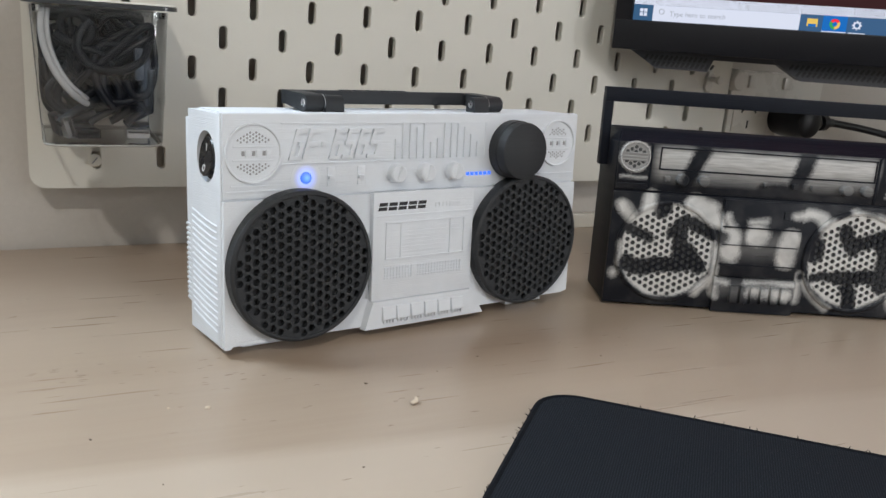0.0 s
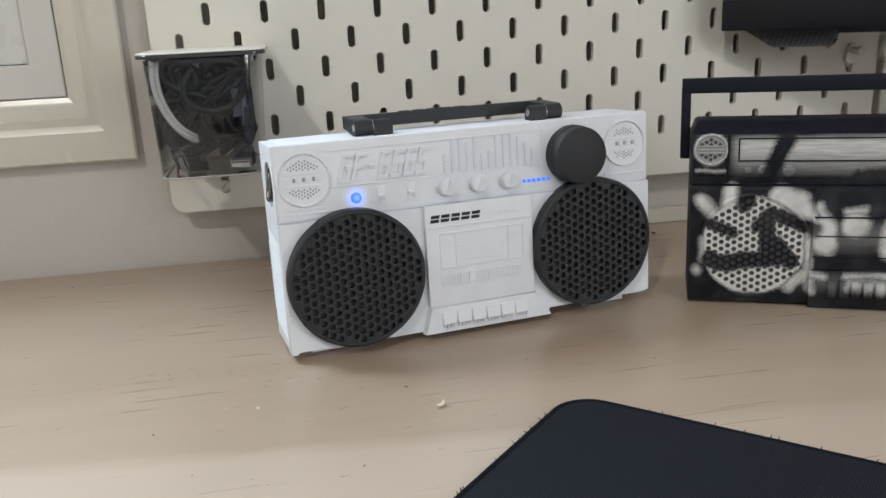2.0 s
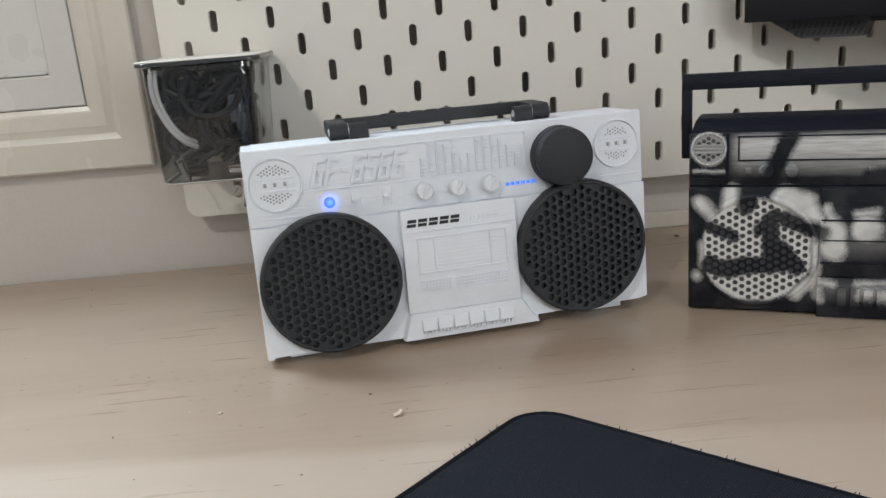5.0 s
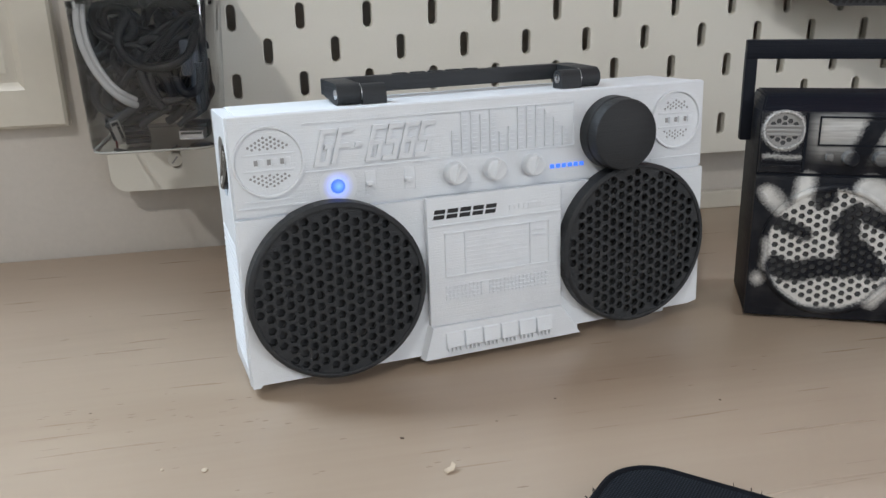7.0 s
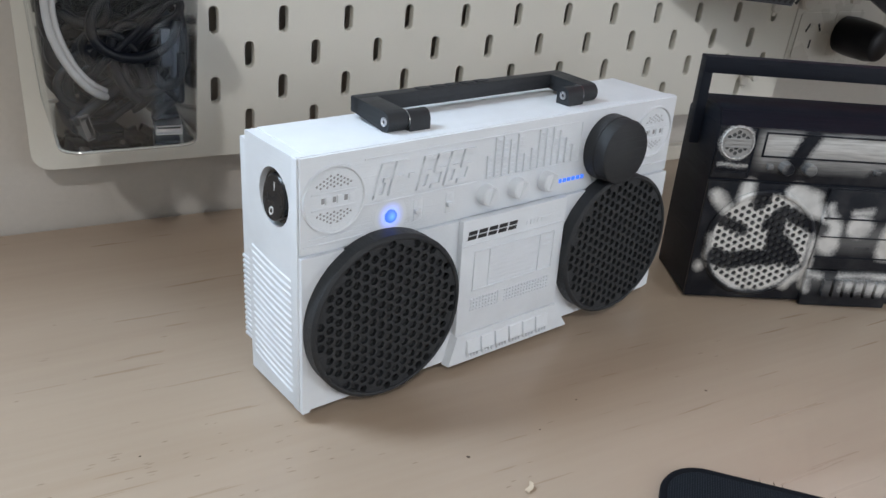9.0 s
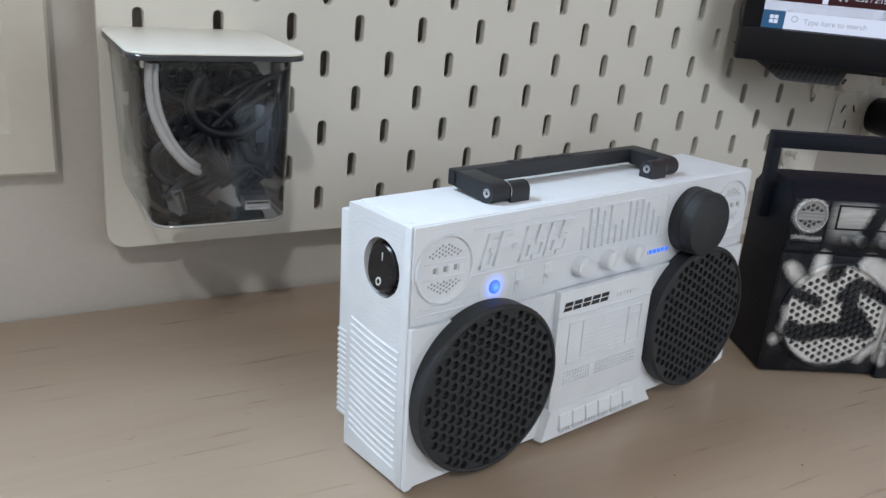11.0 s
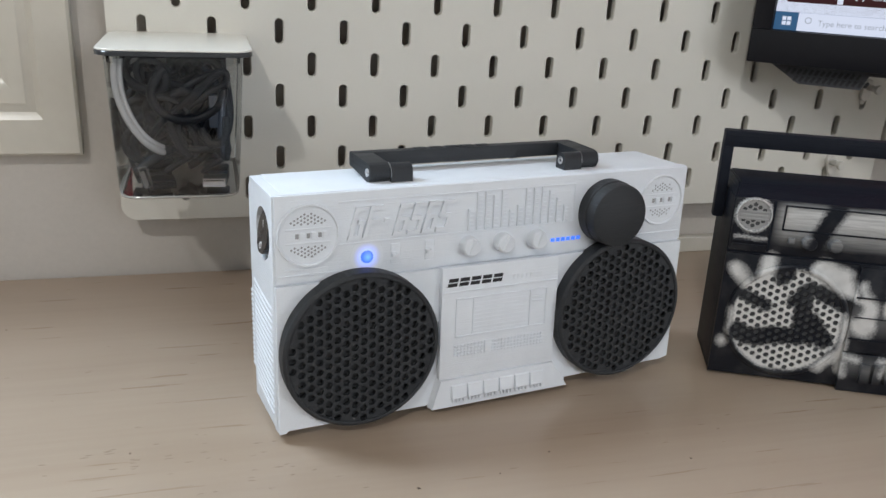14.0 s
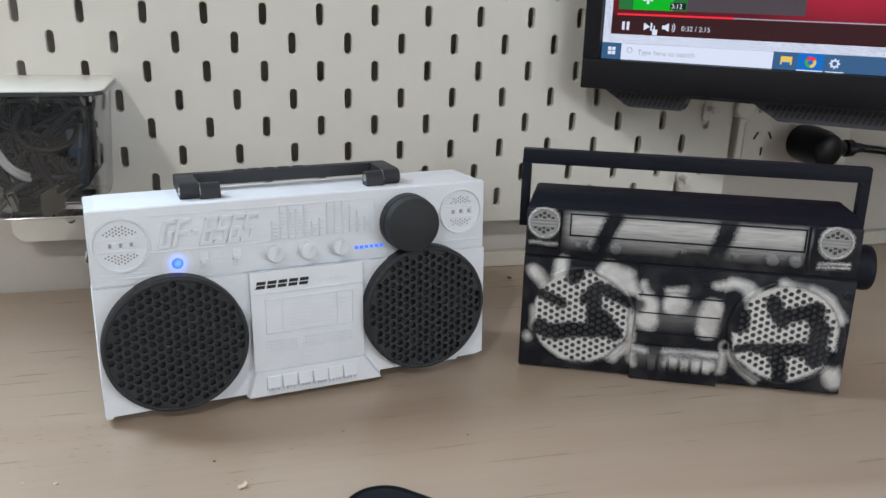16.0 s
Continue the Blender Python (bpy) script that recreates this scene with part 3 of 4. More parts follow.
white = thing("white_boombox", pose(-0.018, -0.202, 0.004, -2.4, 0, 9.9), "white 3D-printed toy boombox with black speakers and blue lights", "boombox")
part("body", box(5, 221, 1.2, 44.5, 2.8, 112, bevel=0.7), M_WHITE, white)
part("side_panel", disc_hole_plate(0, 5, 1.2, 44.5, 0.2, 111.5, 20.5, 90.5, 12.2), M_WHITE, white)
bm = bmesh.new()
for i in range(17):                       # shallow ribs, bowed and falling towards the front
    z = 7.0 + i * 3.25
    pts = [(-0.5, 7.0 + k * 4.2, z + 3.4 * (k / 8) ** 1.6) for k in range(9)]
    for a, b in zip(pts, pts[1:]):
        q = [bm.verts.new(Vector(p) * MM) for p in ((0.1, a[1], a[2] - 0.5), (0.1, b[1], b[2] - 0.5), (a[0], b[1], b[2] - 0.1), (a[0], a[1], a[2] - 0.1), (0.1, a[1], a[2] + 0.6), (0.1, b[1], b[2] + 0.6))]
        bm.faces.new((q[0], q[1], q[2], q[3]))
        bm.faces.new((q[3], q[2], q[5], q[4]))
bmesh.ops.remove_doubles(bm, verts=bm.verts, dist=1e-6)
part("side_ribs", bm, M_WHITE, white, smooth=30)
part("front_shell_edge", box(-0.5, 5, 1.2, 5.4, 0.2, 111.9, bevel=0.3), M_WHITE, white)
part("top_edge", box(0, 221, 1.2, 5.4, 111.6, 112.4, bevel=0.3), M_WHITE, white)
part("rear_shell", box(1, 220, 44.5, 52, 12, 107, bevel=0.8), M_WHITE, white)
bm = bmesh.new()
for i in range(16):
    add_box(bm, 0.5, 3, 45, 52.3, 13 + i * 2.6, 14.4 + i * 2.6, 0.3)
part("rear_rib", bm, M_WHITE, white)
part("upper_front", box(0.3, 220.7, 0, 1.4, 72.6, 112, bevel=0.3), M_WHITE, white)
bm = bmesh.new()
rim = [(0, 71.6), (0, 0), (3, 0), (4, 1.2), (75, 1.0), (75, 0.4), (153, 0.4), (153, 2.6), (216, 2.8), (221, 4.0), (221, 71.6)]
ends = [[bm.verts.new(Vector((x, y, z)) * MM) for x, z in rim] for y in (-1.2, 1.4)]
for k in range(len(rim)):
    q = (k + 1) % len(rim)
    bm.faces.new((ends[0][k], ends[0][q], ends[1][q], ends[1][k]))
for e in ends:
    bm.faces.new(e)
part("lower_front", bm, M_WHITE, white, smooth=0)
for x in (12, 180):
    part("foot", box(x, x + 28, 8, 40, -3.0, 3.2), M_WHITE, white)
tweeter(white, 15.0, 93.8, 14.2)
tweeter(white, 205.3, 95.2, 13.6)
speaker(white, 38.0, 38.8, 37.6, 8.8, 4.8, 3.35, M_BLACKPRINT, M_BLACKPRINT, 35.2, -4.5, 1.8)
speaker(white, 180.0, 40.2, 37.9, 8.8, 4.8, 3.35, M_BLACKPRINT, M_BLACKPRINT, 35.5, -4.5, 1.8)
part("tuning_knob", lathe([(0, -12.8), (14.6, -12.8), (15.5, -12.3), (15.9, -11.2), (15.9, -6.2), (16.4, -5.8), (16.5, 0), (0, 0)], (170.8, 0, 92.4), seg=72), M_BLACKPRINT, white)
# relief of the tuning panel
for lim in ((29, 151.5, 107.2, 107.8), (29, 151.5, 88.0, 88.5), (151, 151.6, 88, 107.8), (1.5, 30, 75.6, 76.2), (4, 24, 78.2, 78.8), (192, 219, 77.2, 77.8)):
    part("panel_line", box(lim[0], lim[1], -0.5, 0.2, lim[2], lim[3]), M_WHITE, white)
for i, c in enumerate("GF-6565"):
    part("raised_character", raised_character(c, 32.6 + i * 7.1 + (1.0 if c == "-" else 0), 90.2, 5.9 if c != "-" else 3.0, 14.6, -1.3, 0.2, 1.8), M_WHITE, white)
bm = bmesh.new()
for i, h in enumerate((5, 9, 9, 8, 9, 4, 5, 9, 9, 9, 8, 6, 4)):
    for k in range(h):
        add_box(bm, 93.2 + i * 4.4, 95.2 + i * 4.4, -0.7, 0.2, 89.4 + k * 1.95, 90.0 + k * 1.95)
    add_box(bm, 92.3 + i * 4.4, 92.9 + i * 4.4, -1.1, 0.2, 89.0, 89.6 + h * 1.95)
part("level_relief", bm, M_WHITE, white)
for u in (56.0, 73.0):
    slot = part("slider_track", box(u - 2.4, u + 2.4, -0.3, 0.2, 76.6, 86.2, bevel=0.4), M_WHITE, white)
    part("slider_groove", box(u - 0.35, u + 0.35, -0.36, -0.2, 77.4, 85.4), M_WHITE, slot)
    part("slider_knob", box(u - 2.2, u + 0.6, -2.2, 0.2, 80.2, 82.0, bevel=0.5), M_WHITE, slot)
for u in (93.0, 111.4, 130.0):
    dial = part("small_knob", lathe([(0, -5.2), (3.9, -5.2), (4.6, -4.6), (4.9, 0.2)], (u, 0, 81.6), seg=40), M_WHITE, white)
    bm = bmesh.new()
    q = [bm.verts.new(Vector(p) * MM) for p in ((-0.4, -5.0, -3.8), (0.4, -5.0, -3.8), (1.6, -5.0, 4.3), (-1.6, -5.0, 4.3), (-0.3, -5.5, -3.4), (0.3, -5.5, -3.4), (0.6, -6.6, 4.0), (-0.6, -6.6, 4.0))]
    for f in ((4, 5, 6, 7), (0, 1, 5, 4), (1, 2, 6, 5), (2, 3, 7, 6), (3, 0, 4, 7)):
        bm.faces.new([q[i] for i in f])
    bm.transform(pose(u * MM, 0, 81.6 * MM, 0, 22, 0))
    part("pointer", bm, M_WHITE, dial, smooth=0)
led = part("power_led", lathe([(0, -1.2), (1.6, -1.1), (2.8, -0.6), (3.1, 0.2)], (42.1, 0, 81.2), seg=32), M_LED, white, "round blue power light, lit")
for i in range(6):
    part("level_led", box(139.2 + i * 3.0, 141.2 + i * 3.0, -0.5, 0.2, 78.6, 80.4, bevel=0.2), M_LEDBAR, white, "small blue light, lit")
n = Nodes("halo_glow")               # halo of the light, put into the emission of an added disc
fade = n.span(n.vec("DISTANCE", n.co, (0.0421, -0.0002, 0.0812)), 0.0074, 0.0026)
n.set(Base_Color=(0.745, 0.78, 0.825), Roughness=0.52, Emission_Color=(0.06, 0.17, 1.0), Emission_Strength=n.math("MULTIPLY", n.math("MULTIPLY", fade, fade), 1.3))
part("halo_disc", lathe([(0, -0.06), (8.0, -0.06), (8.05, 0.2)], (42.1, 0, 81.2), seg=40), n.m, led, "thin added disc glowing as the light's blue halo")
# cassette deck
deck = part("cassette_door", box(78.2, 142.3, -4.4, -1.0, 15.0, 72.4, bevel=0.4), M_WHITE, white)
for lim in ((79, 142, 60.0, 60.5), (86, 136, 56.2, 56.7), (86, 136, 36.8, 37.3), (85.8, 86.3, 36.8, 56.7), (135.7, 136.2, 36.8, 56.7), (94.9, 95.3, 37, 56), (126.5, 126.9, 37, 56), (128, 134, 52.6, 52.9), (128, 134, 50.4, 50.7), *[(96, 126, 38.6 + 2.1 * k, 38.9 + 2.1 * k) for k in range(8)]):
    part("window_line", box(lim[0], lim[1], -4.6 if lim[1] == 126 else -5.0, -4.2, lim[2], lim[3]), M_WHITE, deck)
bm = bmesh.new()
for i in range(27):
    for k in range(4):
        if i not in (9, 10):
            add_box(bm, 85.6 + i * 1.87, 86.7 + i * 1.87, -5.0, -4.2, 26.4 + k * 1.75, 27.4 + k * 1.75)
add_box(bm, 102.2, 106.0, -4.9, -4.2, 26.2, 33.0, 0.2)
part("grille_dots", bm, M_WHITE, deck)
badge = part("badge", box(80.6, 81.0, -4.42, -4.3, 63.0, 63.3), M_INK, deck, "black wordmark drawn as plain blocks")
for i in range(5):
    bm = bmesh.new()
    x = 81.0 + i * 6.0
    for c, d in ((0, 1.75), (2.3, 4.1)):
        for v in add_box(bm, x, x + 4.9, -4.6, -4.2, 63.0 + c, 63.0 + d):
            v.co.x += (v.co.z - 0.063) * 0.2
    part("mark", bm, M_INK, badge)
bm = bmesh.new()
for i, w in enumerate((0.8, 0.8, 0.8, 0.8, 2.6, 4.2)):
    add_box(bm, 116.6 + i * 2.3, 116.6 + i * 2.3 + w, -4.8, -4.2, 63.4, 65.6)
part("format_marks", bm, M_WHITE, deck)
bm = bmesh.new()                           # flared base under the door
q = [bm.verts.new(Vector(p) * MM) for p in ((77.6, -1.0, 15.2), (143.4, -1.0, 15.2), (153.2, -1.0, 0), (73.6, -1.0, 0), (79, -5.2, 14.6), (142.2, -5.2, 14.6), (152.2, -5.2, 0), (74.6, -5.2, 0))]
for f in ((4, 5, 6, 7), (0, 1, 5, 4), (1, 2, 6, 5), (2, 3, 7, 6), (3, 0, 4, 7), (0, 3, 2, 1)):
    bm.faces.new([q[i] for i in f])
part("key_base", bm, M_WHITE, white, smooth=0)
for i in range(6):
    bm = bmesh.new()
    x = 84.4 + i * 8.9
    q = [bm.verts.new(Vector(p) * MM) for p in ((x, -5.0, 11.8), (x + 8.3, -5.0, 11.8), (x + 8.3, -5.0, 3.4), (x, -5.0, 3.4), (x + 0.3, -5.9, 11.2), (x + 8.0, -5.9, 11.2), (x + 8.0, -7.0, 5.0), (x + 0.3, -7.0, 5.0))]
    for f in ((4, 5, 6, 7), (0, 1, 5, 4), (1, 2, 6, 5), (2, 3, 7, 6), (3, 0, 4, 7)):
        bm.faces.new([q[k] for k in f])
    for k in range(4):
        add_box(bm, x + 0.8 + k * 1.9, x + 1.4 + k * 1.9, -7.0, -5, 2.6, 4.6)
    part("deck_key", bm, M_WHITE, white, smooth=0)
# rocker switch in the side
switch = part("rocker_switch", lathe([(0, 2.6), (9.8, 2.6), (10.9, 2.0), (11.3, 2.6), (11.35, 4.9)], (0, 20.5, 90.5), "x", 48), M_SWITCH, white, "black round rocker switch, off")
bm = lathe([(9.5, 3.0), (9.4, 0.6), (8.8, 0.0), (6.0, 0.0), (3.0, 0.0), (0, 0.0)], (0, 20.5, 90.5), "x", 48)
for v in bm.verts:                          # its lower half stands proud
    lift = (v.co.z - 0.0905) / 0.0095
    v.co.x += (0.0019 if lift < 0 else 0.0009) * lift
part("rocker", bm, M_SWITCH, switch, smooth=30)
bm = lathe([(1.1, -0.25), (1.65, -0.25), (1.65, 0.2), (1.1, 0.2)], (0, 20.5, 85.0), "x", 24, True)
for v in bm.verts:
    v.co.x += 0.2 * (v.co.z - 0.0905)
part("off_mark", bm, M_MARK, switch)
bm = box(0.25, 0.9, 20.25, 20.75, 93.0, 96.6)
part("on_mark", bm, M_MARK, switch)
# folding handle
part("handle_bar", box(47.4, 171.4, 34.2, 40.2, 114.6, 121.6, bevel=0.5), M_BLACKPRINT, white)
for k in range(5):                          # raised marks on the bar's top
    part("raised_mark", box(80 + k * 8.6, 86.4 + k * 8.6, 35.4, 39.0, 121.4, 122.1, bevel=0.2), M_BLACKPRINT, white)
for x0, x1 in ((47.4, 57.4), (161.2, 171.4)):
    bm = bmesh.new()
    n = 8
    prof = [(36, 114.7), (36, 121.5), (15.5, 120.8)] + [(15.5 - 4.6 * math.sin(math.pi * k / n), 116.3 + 4.5 * math.cos(math.pi * k / n)) for k in range(1, n)] + [(15.5, 111.9)]
    ends = [[bm.verts.new(Vector((x, y, z)) * MM) for y, z in prof] for x in (x0, x1)]
    for i in range(len(prof)):
        k = (i + 1) % len(prof)
        bm.faces.new((ends[0][i], ends[0][k], ends[1][k], ends[1][i]))
    for e in ends:
        bm.faces.new(e)
    part("handle_arm", bm, M_BLACKPRINT, white, smooth=30)
for x0, x1, sx in ((57.7, 68.2, 47.4), (150.9, 161.0, 150.9)):
    bm = bmesh.new()
    n = 8
    prof = [(18.6, 111.8), (18.6, 116.5)] + [(14.5 + 4.1 * math.cos(math.pi * k / n), 116.3 + 4.1 * math.sin(math.pi * k / n)) for k in range(1, n)] + [(10.4, 116.3), (10.4, 111.8)]
    ends = [[bm.verts.new(Vector((x, y, z)) * MM) for y, z in prof] for x in (x0, x1)]
    for i in range(len(prof)):
        k = (i + 1) % len(prof)
        bm.faces.new((ends[0][i], ends[0][k], ends[1][k], ends[1][i]))
    for e in ends:
        bm.faces.new(e)
    clamp = part("handle_clamp", bm, M_BLACKPRINT, white, smooth=30)
    part("screw", lathe([(0.8, -0.1), (1.0, -0.5), (1.9, -0.5), (2.1, 0.4)], (sx, 14.4, 116.4), "x", 24), M_STEEL, clamp, "steel socket screw")
for x in (57.55, 161.1):
    part("washer", lathe([(3.9, -0.12), (4.3, -0.12), (4.3, 0.12), (3.9, 0.12)], (x, 14.6, 116.4), "x", 32, True), M_STEEL, white, "thin steel washer")

# ---- the black boombox ----
black = thing("black_boombox", pose(0.2213, -0.1744, 0.0018, -2.0, 0, -24.3), "black 3D-printed toy boombox with patchy silver spray paint, on the desk", "boombox")
part("body", box(0, 190, 2.0, 50, 0, 100, bevel=1.2), M_BODYBLACK, black)
bm = bmesh.new()
q = [bm.verts.new(Vector(p) * MM) for p in ((0.4, 2.6, 99.0), (189.6, 2.6, 99.0), (189.6, 50, 99.0), (0.4, 50, 99.0), (3, 12, 106.8), (187, 12, 106.8), (187, 46, 107.0), (3, 46, 107.0))]
for f in ((4, 5, 6, 7), (0, 1, 5, 4), (1, 2, 6, 5), (2, 3, 7, 6), (3, 0, 4, 7), (0, 3, 2, 1)):
    bm.faces.new([q[i] for i in f])
bmesh.ops.bevel(bm, geom=bm.edges[:], offset=0.0008, segments=2, affect="EDGES")
part("top_shell", bm, M_BODYBLACK, black)
part("lower_front", box(0, 190, 0, 2.2, 0, 70.0, bevel=0.5), M_SPRAY, black)
part("upper_front", box(0.6, 189.4, 1.0, 2.4, 71.4, 100.2, bevel=0.5), M_SPRAY, black)
for a, b in ((0.8, 19.6), (161.8, 189.2)):
    part("tweeter_panel", box(a, b, 0.2, 1.2, 72, 99.6, bevel=0.3), M_SPRAY, black)
for cx in (10.6, 175.4):
    part("tweeter_ring", lathe([(7.9, 0.4), (8.0, -0.8), (8.8, -1.1), (9.4, -0.6), (9.6, 0.4)], (cx, 0, 91.6), seg=48), M_SPRAY, black)
    gr = part("tweeter_grille", honeycomb(cx, 91.6, -0.3, 7.9, 2.9, 2.2, 0.4, lambda x, z: abs(z - 91.6) > 2.2), M_SPRAY, black, smooth=0)
    part("cavity", lathe([(0, 0.15), (7.8, 0.15)], (cx, 0, 91.6), seg=32), M_VOID, gr, smooth=0)
    for z in (89.6, 91.6, 93.6):
        part("tweeter_bar", box(cx - 7.6, cx + 7.6, -0.9, 0.0, z - 0.5, z + 0.5, bevel=0.2), M_SPRAY, gr)
    for z in (75.0, 77.2, 79.4):
        part("vent_slat", box(cx - 8.6, cx + 8.6, -0.6, 0.4, z - 0.5, z + 0.4, bevel=0.2), M_SPRAY, black)
# the dial window and its frame
bm = bmesh.new()
for lim in ((26.0, 159.6, 97.6, 98.3), (26.0, 159.6, 84.6, 85.3), (26.0, 26.7, 84.6, 98.3), (158.9, 159.6, 84.6, 98.3)):
    add_box(bm, lim[0], lim[1], 0.2, 1.2, lim[2], lim[3])
part("dial_frame", bm, M_BODYBLACK, black)
part("dial_window", box(26.8, 158.8, 0.6, 1.3, 85.4, 97.5, bevel=0.1), M_SPRAY, black)
for u in (20.6, 161.0):
    part("divider", box(u - 0.6, u + 0.6, 0.5, 1.3, 72.0, 100.0), M_BODYBLACK, black)
for u, r in ((40.5, 3.6), (53.5, 3.4), (142.0, 3.4), (154.6, 3.4)):
    part("control_knob", lathe([(0, -4.0), (r - 0.6, -4.0), (r, -3.4), (r + 0.2, 1.2)], (u, 0, 79.4), seg=32), M_SPRAY, black)
for u in (31.5, 92.6, 110.4, 122.0):
    part("slider_button", box(u - 1.6, u + 1.6, -1.8, 1.2, 78.0, 81.0, bevel=0.4), M_SPRAY, black)
speaker(black, 36.4, 34.6, 32.2, 2.2, 4.15, 2.75, M_SPRAY, M_SPRAY, 29.0, -0.2, 1.0)
speaker(black, 155.2, 34.8, 33.0, 2.2, 4.15, 2.75, M_SPRAY, M_SPRAY, 29.6, -0.2, 1.0)
for u, v in ((3.6, 59.5), (186.4, 61)):
    part("bolt", lathe([(0, -0.9), (2.0, -0.9), (2.7, -0.2), (2.7, 0.3)], (u, 0, v), seg=24), M_SPRAY, black)
deck = part("cassette_door", box(68.4, 118.6, -2.0, 0.4, 21.4, 69.4, bevel=0.5), M_SPRAY, black)
for lim in ((69, 118, 52.2, 53.0), (70, 117, 41.2, 41.7), (69, 118, 28.8, 29.4)):
    part("door_line", box(lim[0], lim[1], -2.5, -1.8, lim[2], lim[3]), M_BODYBLACK, deck)
bm = bmesh.new()
for lim in ((106, 116, 59.0, 59.5), (106, 116, 63.2, 63.7), (106, 106.5, 59, 63.7), (115.5, 116, 59, 63.7)):
    add_box(bm, lim[0], lim[1], -2.5, -1.8, lim[2], lim[3])
part("counter_frame", bm, M_SPRAY, deck)
bm = bmesh.new()
for i in range(6):
    add_box(bm, 92 + i * 1.5, 93 + i * 1.5, -2.4, -1.9, 34.4 + (i % 2) * 0.6, 36.0)
part("small_marks", bm, M_SPRAY, deck)
part("key_tray", box(68.0, 119.4, -3.0, 0.4, -1.4, 20.8, bevel=0.5), M_SPRAY, black)
for i in range(6):
    part("deck_key", box(78.0 + i * 6.4, 82.6 + i * 6.4, -6.0, -2.8, 5.4, 16.2, bevel=0.6), M_SPRAY, black)
part("handle_grip", box(-6.0, 196.0, 24.0, 32.0, 122.6, 131.6, bevel=0.7), M_BODYBLACK, black)
for a, b in ((-6.2, -0.6), (190.6, 196.2)):
    part("handle_leg", box(a, b, 24.4, 31.6, 83.0, 126, bevel=0.8), M_BODYBLACK, black)
part("side_knob", lathe([(13.0, 0), (13.6, 9.0), (13.0, 11.6), (11.8, 12.6), (0, 12.6)], (190, 22, 73.0), "x", 48), M_BODYBLACK, black)
for x in (10, 150):
    part("foot", box(x, x + 30, 6, 46, -1.6, 0.2), M_BODYBLACK, black)

# ---- container with cables ----


def ring_at(bm, x0, x1, y0, y1, z, r, seg=6):
    out = []
    for cx, cy, a0 in ((x1 - r, y1 - 2, 0), (x0 + r, y1 - 2, 90), (x0 + r, y0 + r, 180), (x1 - r, y0 + r, 270)):
        rr = 2 if cy == y1 - 2 else r
        ccx = cx if rr == r else (x1 - 2 if a0 == 0 else x0 + 2)
        for k in range(seg + 1):
            a = radians(a0 + 90 * k / seg)
            out.append(bm.verts.new(Vector((ccx + rr * math.cos(a), cy + rr * math.sin(a), z)) * MM))
    return out


def stitch(bm, loops):
    for a, b in zip(loops, loops[1:]):
        for i in range(len(a)):
            k = (i + 1) % len(a)
            bm.faces.new((a[i], a[k], b[k], b[i]))


bin_ob = thing("storage_container", Matrix.Identity(4), "clear plastic pegboard container with a pale lid, full of cables", "container")
bm = bmesh.new()
outer = [ring_at(bm, -90, -30, -87, -4, 84.0, 9), ring_at(bm, -91.5, -28.5, -88, -4, 86.5, 11), ring_at(bm, -95, -24.5, -84, -4, 157.5, 11)]
inner = [ring_at(bm, -93.6, -25.9, -82.6, -5.4, 157.5, 10), ring_at(bm, -93.4, -26.1, -82.8, -5.4, 154.0, 10)]
stitch(bm, outer + inner)
bm.faces.new(outer[0])
shell = part("shell", bm, M_CLEAR, bin_ob, "clear rounded plastic shell")
shell.visible_shadow = False
# Opaque grey tube for the light caught in the clear base edge.
edge = bmesh.new()
rings = []
base = [v.co.copy() for v in ring_at(edge, -90.3, -29.7, -87.3, -4, 84.6, 9.5)]
edge.free()
edge = bmesh.new()
for i, c in enumerate(base):
    d = (base[(i + 1) % len(base)] - base[i - 1]).normalized()
    side = d.cross(Vector((0, 0, 1)))
    rings.append([edge.verts.new(c + 0.0007 * (math.cos(a) * side + math.sin(a) * Vector((0, 0, 1)))) for a in [math.pi / 3 * k for k in range(6)]])
for i in range(len(rings)):
    a, b = rings[i], rings[(i + 1) % len(rings)]
    for k in range(6):
        edge.faces.new((a[k], a[(k + 1) % 6], b[(k + 1) % 6], b[k]))
part("base_rim", edge, M_BASERIM, bin_ob, "thick plastic base edge with its caught light as pale grey")
lid = rounded_plate(-98.5, -20.0, -86.5, -1.5, 11, -161.8, -160.9, inset=0.4, axis="z")
part("lid", lid, M_LID, bin_ob, "pale flat lid")
part("lid_rim", rounded_plate(-98.7, -19.8, -86.8, -1.8, 11, -160.8, -158.4, inset=0.6, axis="z"), M_LIDEDGE, bin_ob, "smoky clear rim")
rnd = random.Random(7)


def wire(points, radius, material=None, label="black hanging cable loop inside the container"):
    tube("cable", [(x * MM, y * MM, z * MM) for x, y, z in points], radius * MM, material or M_CABLE, label, "cable", "cables in the container")


for i in range(84):                       # coils of every size, from back to front
    y, w, h = -12 - 66 * (i / 83), rnd.uniform(8, 22), rnd.uniform(9, 20)
    x, z = rnd.uniform(-92 + w * 0.6, -28 - w * 0.6), rnd.uniform(102 + h * 0.4, 158 - h * 0.6)
    a0, turn, tilt = rnd.uniform(0, 6.28), rnd.uniform(2.6, 5.6), rnd.uniform(-0.9, 0.9)
    pts = []
    for k in range(9):
        a = a0 + turn * k / 8
        u, v = w * math.cos(a), h * math.sin(a)
        pts.append((max(-89, min(-35, x + u * math.cos(tilt) - v * math.sin(tilt))), max(-79, min(-10, y + 3 * math.sin(a * 0.8))), max(95, min(155, z + u * math.sin(tilt) * 0.6 + v * math.cos(tilt)))))
    wire(pts, rnd.uniform(1.7, 2.6), None, "black coiled cable inside the container")
